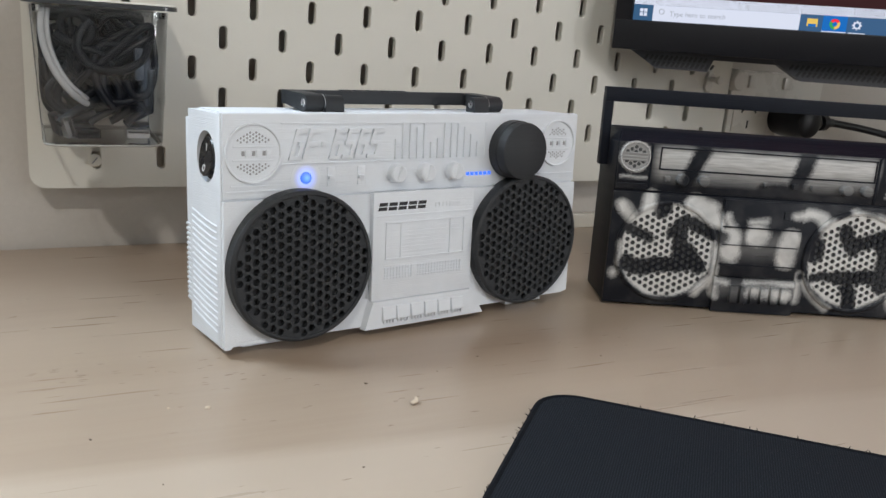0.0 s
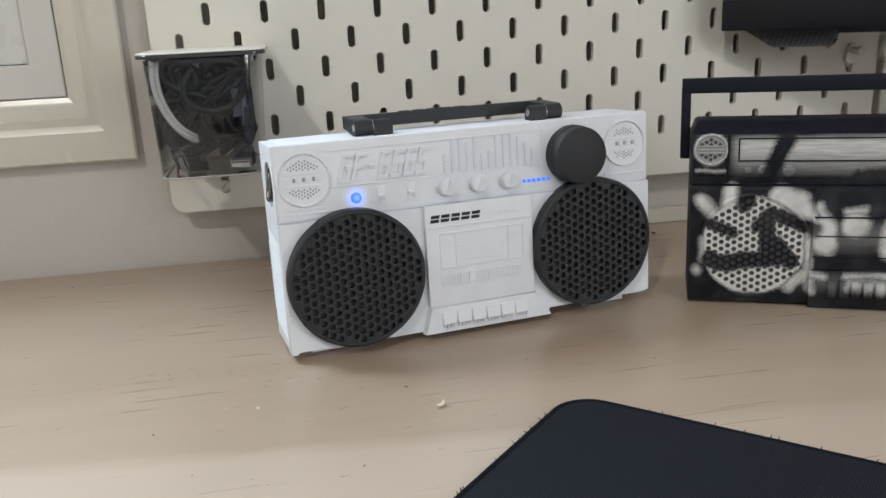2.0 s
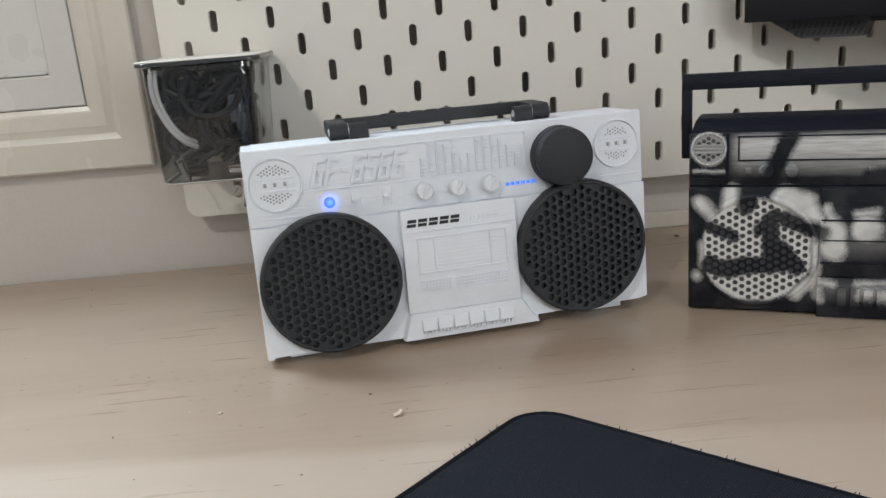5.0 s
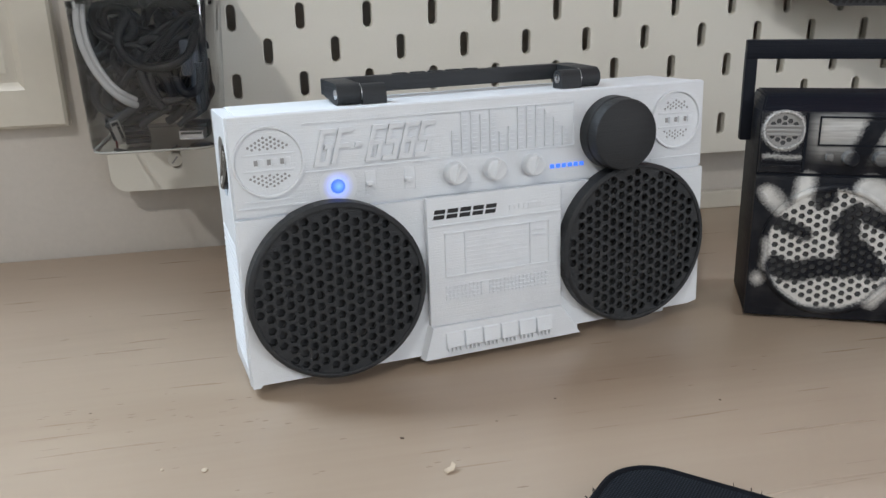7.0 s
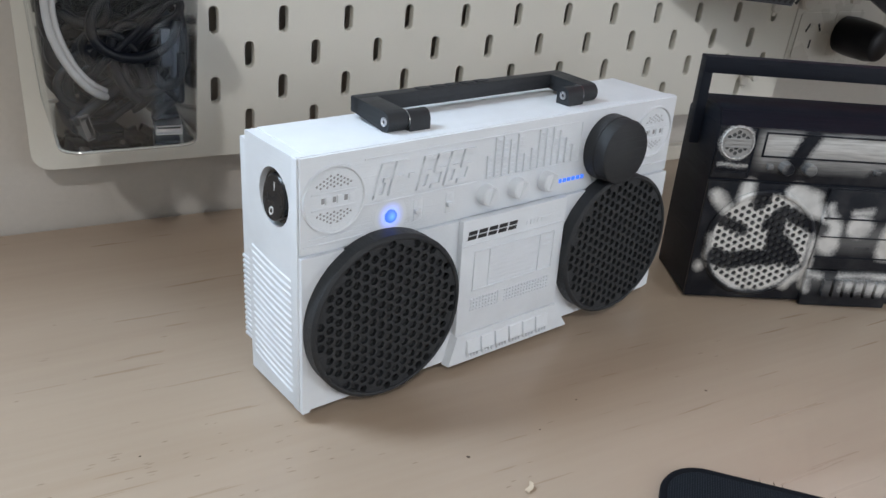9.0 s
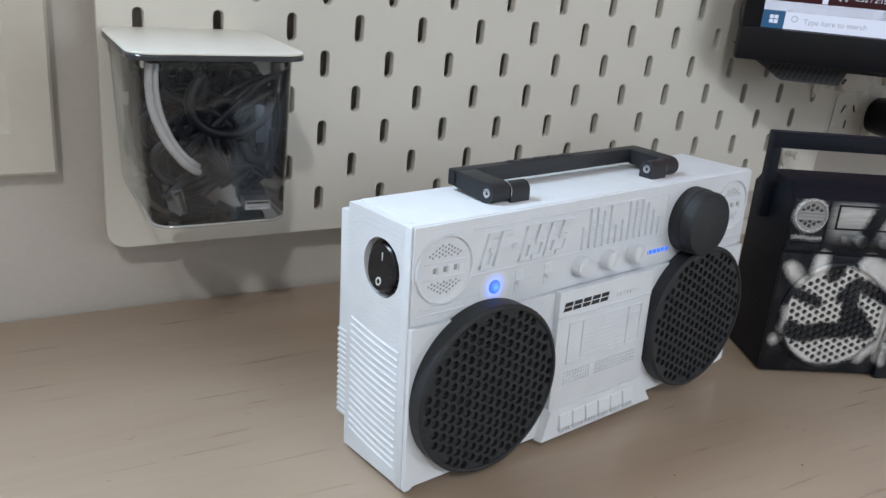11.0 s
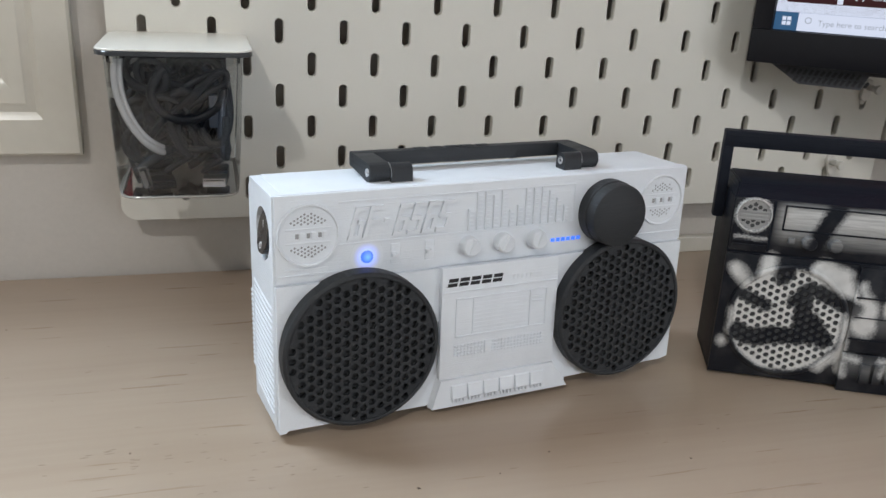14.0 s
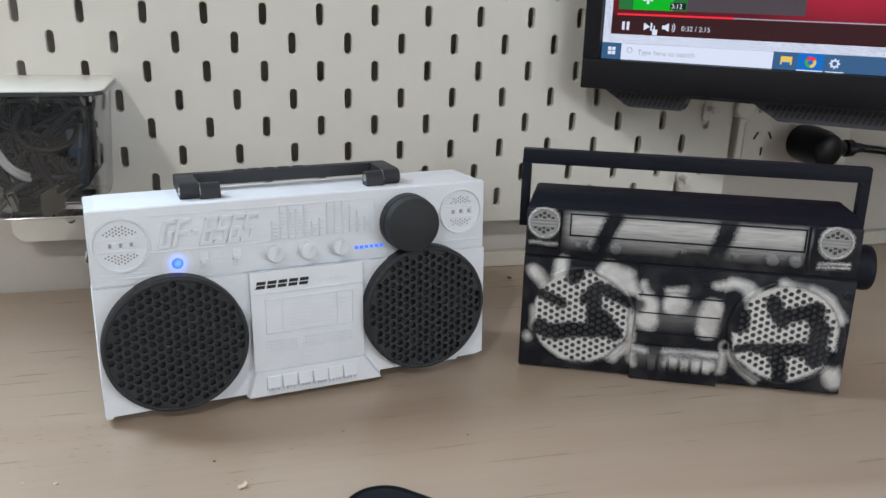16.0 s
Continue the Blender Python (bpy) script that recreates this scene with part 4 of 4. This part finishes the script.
for i in range(4):                        # slanting strands across the front
    y, dz = -70 - rnd.uniform(0, 8.5), rnd.uniform(-16, 8)
    wire([(-82 + rnd.uniform(0, 10), y + 2, 112 + dz * 0.4 + rnd.uniform(0, 8)), (-70, y, 122 + dz), (-58, y, 132 + dz), (-46, y, 143 + dz * 0.6), (-37, y + 2, 149)], rnd.uniform(1.6, 2.3), None, "black cable slanting across the inside of the container")
wire([(-58, -76, 128), (-48, -79, 140), (-38, -79, 151), (-33, -78, 150), (-33.5, -77, 143), (-43, -77, 139), (-55, -76, 131), (-66, -75, 122)], 2.0)
wire([(-34, -76, 146), (-32, -77, 134), (-32.5, -77, 120), (-36, -77, 113), (-39, -77, 117), (-39, -76, 130), (-40, -75, 142)], 2.0)
for i in range(18):                       # short ends lying under the loops
    x, y = rnd.uniform(-85, -44), rnd.uniform(-79, -20)
    wire([(x, y, 93 + rnd.uniform(0, 5)), (x + 7, y + rnd.uniform(-2, 6), 98 + rnd.uniform(0, 4)), (x + 14, y + 4, 101 + rnd.uniform(0, 4)), (min(x + 20, -35), y + 8, 108)], rnd.uniform(1.5, 2.4), None, "black cable end at the bottom of the container")
for k, (x, r) in enumerate(((0.0, 1.8), (2.9, 1.3))):
    wire([(-89 + x, -78, 156), (-90.5 + x, -79.5, 144), (-87.5 + x, -80.5, 130), (-80 + x, -81, 116), (-73 + x * 0.6, -80, 109 + x), (-68, -74, 106 + x)], r, M_WHITECABLE, "white cable curving down inside the container")
wire([(-45, -66, 150), (-37, -75, 143), (-36, -79, 130), (-39, -79, 114), (-36, -76, 106)], 1.8, M_BLUECABLE, "dark slate cable inside the container")
# Flat block standing for a bluish smear at the container's right side.
conn = part("slate_block", box(-43.5, -38.5, -80.5, -76.5, 120, 138, bevel=1.6), M_BLUECABLE)
tagged(conn, "flat dark slate block for a bluish smear on the container wall", "connector", "cables in the container")


def usb_plug(m, label, shell=None):
    ob = thing("cable_plug", m, label, "plug", "cables in the container")
    part("overmould", box(-6, 6, 0, 16, -4, 4, bevel=1.2), M_CABLE, ob)
    bm = bmesh.new()
    for lim in ((-6, 6, -12, 0.5, 1.7, 2.25), (-6, 6, -12, 0.5, -2.25, -1.7), (-6, -5.4, -12, 0.5, -2.2, 2.2), (5.4, 6, -12, 0.5, -2.2, 2.2)):
        add_box(bm, *lim)
    add_box(bm, -5.4, 5.4, -10.6, 0.4, -1.7, 0.3)
    part("metal_shell", bm, shell or M_STEEL, ob, "bare metal shell")
    return ob


usb_plug(pose(-0.080, -0.068, 0.0935, 0, 75, 12), "dull metal-tipped cable plug standing in the container", M_DULL)
usb_plug(pose(-0.070, -0.071, 0.0902, 0, 0, 10), "dark-tipped cable plug lying in the container", M_CABLE)
usb_plug(pose(-0.041, -0.070, 0.0905, 0, 0, -6), "metal-tipped cable plug lying in the container")
# ---- monitor ----
mon = thing("computer_monitor", pose(0.3126, -0.0293, 0.1548, 0, 0, -40.3), "black computer monitor, switched on, showing a video player", "monitor")
bm = bmesh.new()
for lim in ((0, 545, 0, 14, 0, 22.0), (0, 545, 0, 14, 320, 333), (0, 12.6, 0, 14, 22.0, 320), (532, 545, 0, 14, 22.0, 320)):
    add_box(bm, *lim, bevel=0.8)
part("bezel", bm, M_MONITOR, mon)
part("back_shell", box(4, 541, 13, 34, 3, 330, bevel=5), M_MONREAR, mon)


def skirt(x0, x1, drop, y0, y1, ease):
    bm = bmesh.new()
    prof = [(x0, 8), (x0 + ease, -drop), (x1 - 8, -drop), (x1, 8)]
    ends = [[bm.verts.new(Vector((x, y, z)) * MM) for x, z in prof] for y in (y0, y1)]
    for i in range(4):
        k = (i + 1) % 4
        bm.faces.new((ends[0][i], ends[0][k], ends[1][k], ends[1][i]))
    for e in ends:
        bm.faces.new(e)
    return bm


skirts = [part("speaker_housing", skirt(1, 82, 13.0, 12.0, 38, 34), M_MONREAR, mon, smooth=0), part("speaker_housing", skirt(106, 520, 14.5, 12.0, 44, 36), M_MONREAR, mon, smooth=0)]
part("lower_lip", box(70, 130, 15, 36, -4, 8, bevel=1), M_MONREAR, mon)
for first, count, step, owner in ((27, 13, 3.7, skirts[0]), (134, 42, 3.8, skirts[1])):
    for row, z in enumerate((-4.6, -9.4)):
        for i in range(count):
            bm = box(-0.95, 0.95, -0.3, 0.3, -2.1, 2.1)
            bm.transform(pose((first + i * step + row * 5.6) * MM, 11.9 * MM, z * MM, 0, 30, 0))
            part("vent", bm, M_INK, owner)
part("arm", box(255, 290, 44, 150, 120, 160, bevel=3), M_MONREAR, mon)
S_WHITE, S_BLUE, S_TASK, S_START = glow("ui_white", (0.80, 0.85, 1.0), 0.85), glow("ui_active", (0.0, 0.17, 0.62), 0.8), glow("ui_taskbar", (0.045, 0.13, 0.28), 0.8), glow("ui_start", (0.05, 0.16, 0.33), 0.6)
S_DARK, S_LINE, S_GREEN, S_GREEN2, S_GREY, S_TEXT, S_ICON, S_BLACK = glow("ui_dark", (0.030, 0.004, 0.006), 1.0), glow("ui_progress", (0.85, 0.02, 0.04), 1.0), glow("ui_green", (0.0, 0.42, 0.01), 1.0), glow("ui_green_dim", (0.012, 0.15, 0.03), 1.0), glow("ui_grey", (0.065, 0.05, 0.06), 1.0), glow("ui_text_grey", (0.42, 0.46, 0.55), 0.8), glow("ui_icon_yellow", (0.85, 0.58, 0.12), 0.9), glow("ui_black", (0.004, 0.004, 0.004), 1.0)
S_PINK, S_ICONG = glow("ui_pink", (1.0, 0.12, 0.30), 1.0), glow("ui_icon_green", (0.05, 0.45, 0.10), 0.8)


def red_gradient():
    n = Nodes("video_red")
    xyz = n.node("ShaderNodeSeparateXYZ", Vector=n.co)
    up = n.span(xyz.outputs["Z"], 0.05, 0.16)
    base = n.mix(up, (0.09, 0.008, 0.014), (0.34, 0.012, 0.03))
    spot = n.span(n.vec("DISTANCE", n.co, (0.175, 0.005, 0.15)), 0.11, 0.02)
    n.set(Base_Color=(0.01, 0.01, 0.01), Emission_Color=n.mix(spot, base, (0.85, 0.03, 0.09)), Emission_Strength=1.0, Roughness=0.5, Specular_IOR_Level=0.02)
    return n.m


screen = part("screen", box(12.6, 532.4, 5.0, 9.0, 22.0, 320), S_BLACK, mon, "lit screen with a red video page and a taskbar")


def ui(name, x0, x1, z0, z1, layer, material, label=""):
    return part(name, box(x0, x1, 5.0 - 0.3 * layer, 5.1 - 0.3 * layer + 0.15, z0, z1), material, screen, label)


ui("page", 13.2, 532, 33.8, 319, 0, S_WHITE)
ui("video", 19.0, 520, 40.4, 300, 1, red_gradient())
ui("player_shade", 19.0, 520, 40.4, 53.8, 2, S_DARK)
ui("progress_rest", 104.6, 515, 54.2, 54.9, 3, S_TEXT)
ui("progress_bar", 23.0, 104.6, 53.9, 55.3, 3, S_LINE)
ui("next_card", 72, 150, 58.0, 80.5, 2, S_GREY)
lettering("next_text", "NEXT", 5.2, 85.0, 74.2, 3.9, S_WHITE, screen)
ui("title_bar", 85.0, 104.0, 68.4, 71.4, 3, S_WHITE)
for k in range(9):                         # a bright pink sound graphic in the video
    ui("graphic_bar", 72.0 + k * 2.4, 73.6 + k * 2.4, 91.0 + 1.5 * abs(k - 4) ** 1.4, 118 - 0.8 * (k % 3), 2, S_PINK)
ui("thumbnail", 23.5, 72.2, 58.0, 86.0, 3, S_GREEN2)
ui("thumbnail_middle", 34.0, 62.5, 58.0, 86.0, 4, S_GREEN)
ui("time_tag", 60.5, 71.4, 59.0, 63.6, 5, S_BLACK)
lettering("duration", "3:12", 4.6, 61.2, 59.7, 3.3, S_WHITE, screen)
lettering("caption", "Audio Library", 4.2, 37.0, 75.4, 3.5, S_WHITE, screen)
ui("logo_block", 38.0, 41.6, 79.8, 82.2, 5, S_WHITE)
ui("logo_bar", 42.2, 52.0, 79.9, 82.0, 5, S_WHITE)
for i, h in enumerate((2.2, 5.5, 9.6, 5.5, 2.2)):
    ui("sound_bar", 38.6 + i * 2.5, 40.4 + i * 2.5, 67.0 - h / 2, 67.0 + h / 2, 5, S_WHITE)
for x in (27.0, 30.4):
    ui("pause_bar", x, x + 1.9, 43.6, 49.4, 3, S_WHITE)
bm = bmesh.new()
tri_v = [bm.verts.new(Vector(p) * MM) for p in ((43.0, 4.0, 43.8), (43.0, 4.0, 49.2), (47.6, 4.0, 46.5))]
bm.faces.new(tri_v)
part("next_arrow", bm, S_WHITE, screen, smooth=0)
ui("next_bar", 47.8, 49.0, 43.8, 49.2, 3, S_WHITE)
ui("speaker_icon", 56.2, 58.2, 45.2, 47.8, 3, S_WHITE)
bm = bmesh.new()
bm.faces.new([bm.verts.new(Vector(p) * MM) for p in ((58.2, 4.0, 45.2), (61.0, 4.0, 43.4), (61.0, 4.0, 49.6), (58.2, 4.0, 47.8))])
part("speaker_cone", bm, S_WHITE, screen, smooth=0)
for r in (2.0, 3.4):
    bm = bmesh.new()
    rows = [[bm.verts.new(Vector((61.6 + q * math.cos(radians(a)), 4.0, 46.5 + q * math.sin(radians(a)))) * MM) for a in range(-50, 51, 20)] for q in (r, r + 0.6)]
    for k in range(5):
        bm.faces.new((rows[0][k], rows[0][k + 1], rows[1][k + 1], rows[1][k]))
    part("sound_wave", bm, S_WHITE, screen, smooth=0)
lettering("clock_text", "0:32 / 2:15", 4.7, 69.8, 44.6, 4.0, S_WHITE, screen)
bm = bmesh.new()
add_box(bm, 49.5, 53.0, 3.6, 3.7, 40.8, 44.8, 0.0)
add_box(bm, 50.2, 51.2, 3.6, 3.7, 44.8, 47.4, 0.0)
part("pointer_hand_icon", bm, S_WHITE, screen)
ui("taskbar", 13.2, 532, 22.3, 34.0, 1, S_TASK)
ui("start_button", 13.2, 27.8, 22.3, 34.0, 2, S_START)
for x in (18.0, 21.0):
    for z in (25.6, 28.6):
        ui("start_tile", x, x + 2.5, z, z + 2.5, 3, S_WHITE)
ui("search_box", 27.8, 133.6, 22.4, 33.9, 2, S_WHITE)
part("search_ring", lathe([(1.6, 3.9), (2.1, 3.9), (2.1, 4.1), (1.6, 4.1)], (34.2, 0, 29.4), seg=24, close=True), S_TEXT, screen)
lettering("search_hint", "Type here to search", 5.0, 40.2, 26.6, 3.9, S_TEXT, screen)
ui("folder_icon", 138.6, 146.0, 25.6, 31.2, 3, S_ICON)
ui("active_tab", 149.4, 166.0, 22.3, 34.0, 2, S_BLUE)
for i, (mat_, a0) in enumerate(((S_LINE, 30), (S_ICONG, 150), (S_ICON, 270))):
    bm = bmesh.new()
    pts = [(157.7, 28.2)] + [(157.7 + 3.7 * math.cos(radians(a0 + k * 20)), 28.2 + 3.7 * math.sin(radians(a0 + k * 20))) for k in range(7)]
    bm.faces.new([bm.verts.new(Vector((x, 4.0, z)) * MM) for x, z in pts])
    part("browser_icon", bm, mat_, screen, smooth=0)
part("browser_icon_centre", lathe([(0, 3.8), (1.7, 3.8)], (157.7, 0, 28.2), seg=20), S_BLUE, screen)
part("gear_icon", lathe([(1.5, 3.9), (2.6, 3.9), (2.6, 4.1), (1.5, 4.1)], (172.7, 0, 28.2), seg=24, close=True), S_WHITE, screen)
for k in range(8):
    bm = box(-0.45, 0.45, -0.1, 0.1, 2.4, 3.4)
    bm.transform(pose(0.1727, 0.004, 0.0282, 0, 45 * k, 0))
    part("gear_tooth", bm, S_WHITE, screen)
ui("folder_front", 139.6, 145.0, 25.6, 27.4, 4, S_BLUE)
ui("tab_mark", 149.4, 166.0, 22.3, 23.0, 3, S_WHITE)
ui("tab_mark", 167.6, 179.0, 22.3, 22.9, 3, S_WHITE)

# ---- mouse mat ----
MATPOSE = pose(0.1105, -0.2852, 0.0, 0, 0, -43.6)
pad = thing("mouse_mat", MATPOSE, "black cloth mouse mat with rounded corners, on the desk", "mouse mat")
part("cloth_top", rounded_plate(1.2, 420, -330, -1.2, 16, -3.2, -0.1, seg=14, inset=0.3, axis="z"), M_CLOTH, pad)
bm = bmesh.new()
r = 17.0
path = [(420 - 0, 0)] + [(420 - k * 14.4, 0) for k in range(1, 28)] + [(r + r * math.cos(radians(90 + 9 * k)), -r + r * math.sin(radians(90 + 9 * k))) for k in range(11)] + [(0, -r - k * 14.0) for k in range(1, 22)]
rings = []
for i, (x, y) in enumerate(path):
    a, b = path[max(0, i - 1)], path[min(len(path) - 1, i + 1)]
    d = Vector((b[0] - a[0], b[1] - a[1], 0)).normalized()
    nrm = Vector((-d.y, d.x, 0))
    rings.append([bm.verts.new((Vector((x, y, 1.9)) + nrm * 1.7 * math.cos(t) + Vector((0, 0, 1.75)) * math.sin(t)) * MM) for t in [2 * math.pi * k / 8 for k in range(8)]])
for a, b in zip(rings, rings[1:]):
    for i in range(8):
        bm.faces.new((a[i], a[(i + 1) % 8], b[(i + 1) % 8], b[i]))
part("stitched_edge", bm, M_STITCH, pad, "worn overlocked edge")
rnd = random.Random(3)
for i in range(46):
    t = rnd.uniform(0.02, 0.9)
    on_top = rnd.random() < 0.7
    x, y = ((20 + t * 300, 0.8) if on_top else (-0.8, -20 - t * 120))
    bm = bmesh.new()
    add_lathe(bm, [(0.25, 0), (0.2, rnd.uniform(0.6, 2.0)), (0.0, 2.2)], (0, 0, 0), "z", 5)
    bm.transform(pose(x * MM, y * MM, 2.6 * MM, rnd.uniform(-70, -10), rnd.uniform(-50, 50), 0 if on_top else 90))
    part("loose_thread", bm, M_STITCH, pad)

# ---- outlet, plug, hooks ----
outlet = thing("power_outlet", WALL @ pose(0, 0, 0), "cream double power outlet on the wall", "outlet")
part("plate", rounded_plate(479, 595, 8, 78, 4, 11.5, 19.8, inset=1.2), M_OUTLET, outlet)
for cx in (504.5, 548.0):
    part("face", rounded_plate(cx - 19, cx + 19, 18, 56, 3, 10.8, 11.8, inset=0.4), M_OUTLET, outlet)
for x, z, a in ((497.2, 43.2, -30), (511.2, 43.2, 30), (504.4, 29.4, 0)):
    bm = box(-0.9, 0.9, -0.2, 0.2, -3.6, 3.6)
    bm.transform(pose(x * MM, 10.7 * MM, z * MM, 0, -a, 0))
    part("pin_slot", bm, M_SLOT, outlet)
for x in (497, 541):
    part("rocker", box(x, x + 9, 8.6, 11.6, 63, 74, bevel=0.8), M_OUTLET, outlet)
plug = thing("power_plug", WALL @ pose(0, 0, 0), "black moulded power plug in the outlet, with its cord", "plug")
part("plug_body", lathe([(0, -28), (11, -28), (14, -26), (16, -18), (16.6, 2), (15.5, 10.6)], (544, 0, 37), seg=40), M_CABLE, plug)
part("strain_relief", lathe([(8, 0), (7, 10), (5.5, 12), (7.5, 14), (7.5, 20), (5, 22), (4, 30)], (556, -14, 36), "x", 24), M_CABLE, plug)
tube("cord", [(0.584, -0.014, 0.036), (0.62, -0.018, 0.033), (0.70, -0.03, 0.02), (0.80, -0.04, -0.01), (0.95, -0.05, -0.055)], 0.0036, M_CABLE, "black round cord", "cord", parent=plug)


def peg_hook(x, z, tilt):
    ob = thing("pegboard_hook", WALL @ pose(x * MM, 0, z * MM, 0, tilt, 0), "small cream plastic hook in the pegboard", "hook", "hooks on the pegboard")
    part("plate", rounded_plate(-4.5, 4.5, -3, 14, 4.2, -2.4, -0.2, inset=0.8), M_OUTLET, ob)
    part("peg", lathe([(2.3, 0), (2.3, -9), (3.6, -11), (3.2, -13), (0, -13.4)], (0, -1, 8), "y", 20), M_OUTLET, ob)
    part("tongue", box(-2.0, 2.0, -1, 8, -5.5, 1.5, bevel=0.5), M_OUTLET, ob)


peg_hook(439, 62, 8)
peg_hook(425, 4, -18)
cover = thing("round_cover", WALL @ pose(0.474, 0, 0.070), "round cream plastic cover beside the outlet", "cover")
part("cap", lathe([(0, -4), (8, -4), (9.4, -2.6), (9.6, 19.6)], (0, 0, 0), seg=36), M_OUTLET, cover)

# ---- crumbs on the desk ----


def crumb(x, y, size, material, label, flat=0.5, long=1.0):
    bm = bmesh.new()
    bmesh.ops.create_icosphere(bm, subdivisions=2, radius=size * MM)
    for v in bm.verts:
        v.co *= 1 + 0.45 * noise.noise(v.co * 900 + Vector((x * 700, y * 700, 0)))
        v.co.z *= flat
        v.co.x *= long
    low = min(v.co.z for v in bm.verts)
    ob = part("crumb" if material is M_CRUMB else "wood_chip", bm, material, None, smooth=0)
    ob.matrix_world = pose(x, y, -low, 0, 0, rnd.uniform(0, 360))
    tagged(ob, label, "crumb", "crumbs on the desk")


def shaving(x, y):
    """A small curled wood shaving."""
    bm = bmesh.new()
    rows = [[bm.verts.new(((k - 4) * 0.0006, s * 0.0009 + 0.0004 * math.sin(k), 0.0004 + 0.0012 * (k / 8) ** 2 + 0.0004 * (s > 0) + h)) for k in range(9)] for s, h in ((-1, 0), (1, 0), (1, 0.0005), (-1, 0.0005))]
    for i in range(4):
        a, b = rows[i], rows[(i + 1) % 4]
        for k in range(8):
            bm.faces.new((a[k], a[k + 1], b[k + 1], b[k]))
    ob = part("wood_shaving", bm, M_CHIP, None, smooth=30)
    ob.matrix_world = pose(x, y, 0, 0, 0, 35)
    tagged(ob, "pale curled wood shaving lying on the desk", "shaving", "crumbs on the desk")


shaving(0.050, -0.275)
for x, y, s in ((0.037, -0.249, 1.0), (-0.081, -0.269, 0.8), (0.167, -0.25, 0.7), (0.103, -0.233, 0.6), (-0.173, -0.018, 0.9), (0.268, -0.017, 2.2), (-0.083, -0.2, 0.6), (-0.16, -0.06, 0.6), (-0.06, -0.31, 0.5), (0.01, -0.32, 0.6), (0.075, -0.245, 0.5)):
    crumb(x, y, s * 0.62, M_CRUMB, "tiny dark crumb lying on the desk", 0.4, 1.5)
for x, y, s in ((-0.035, -0.254, 1.0), (-0.05, -0.25, 0.6)):
    crumb(x, y, s, M_CHIP, "tiny pale wood chip lying on the desk", 0.4, 1.3)
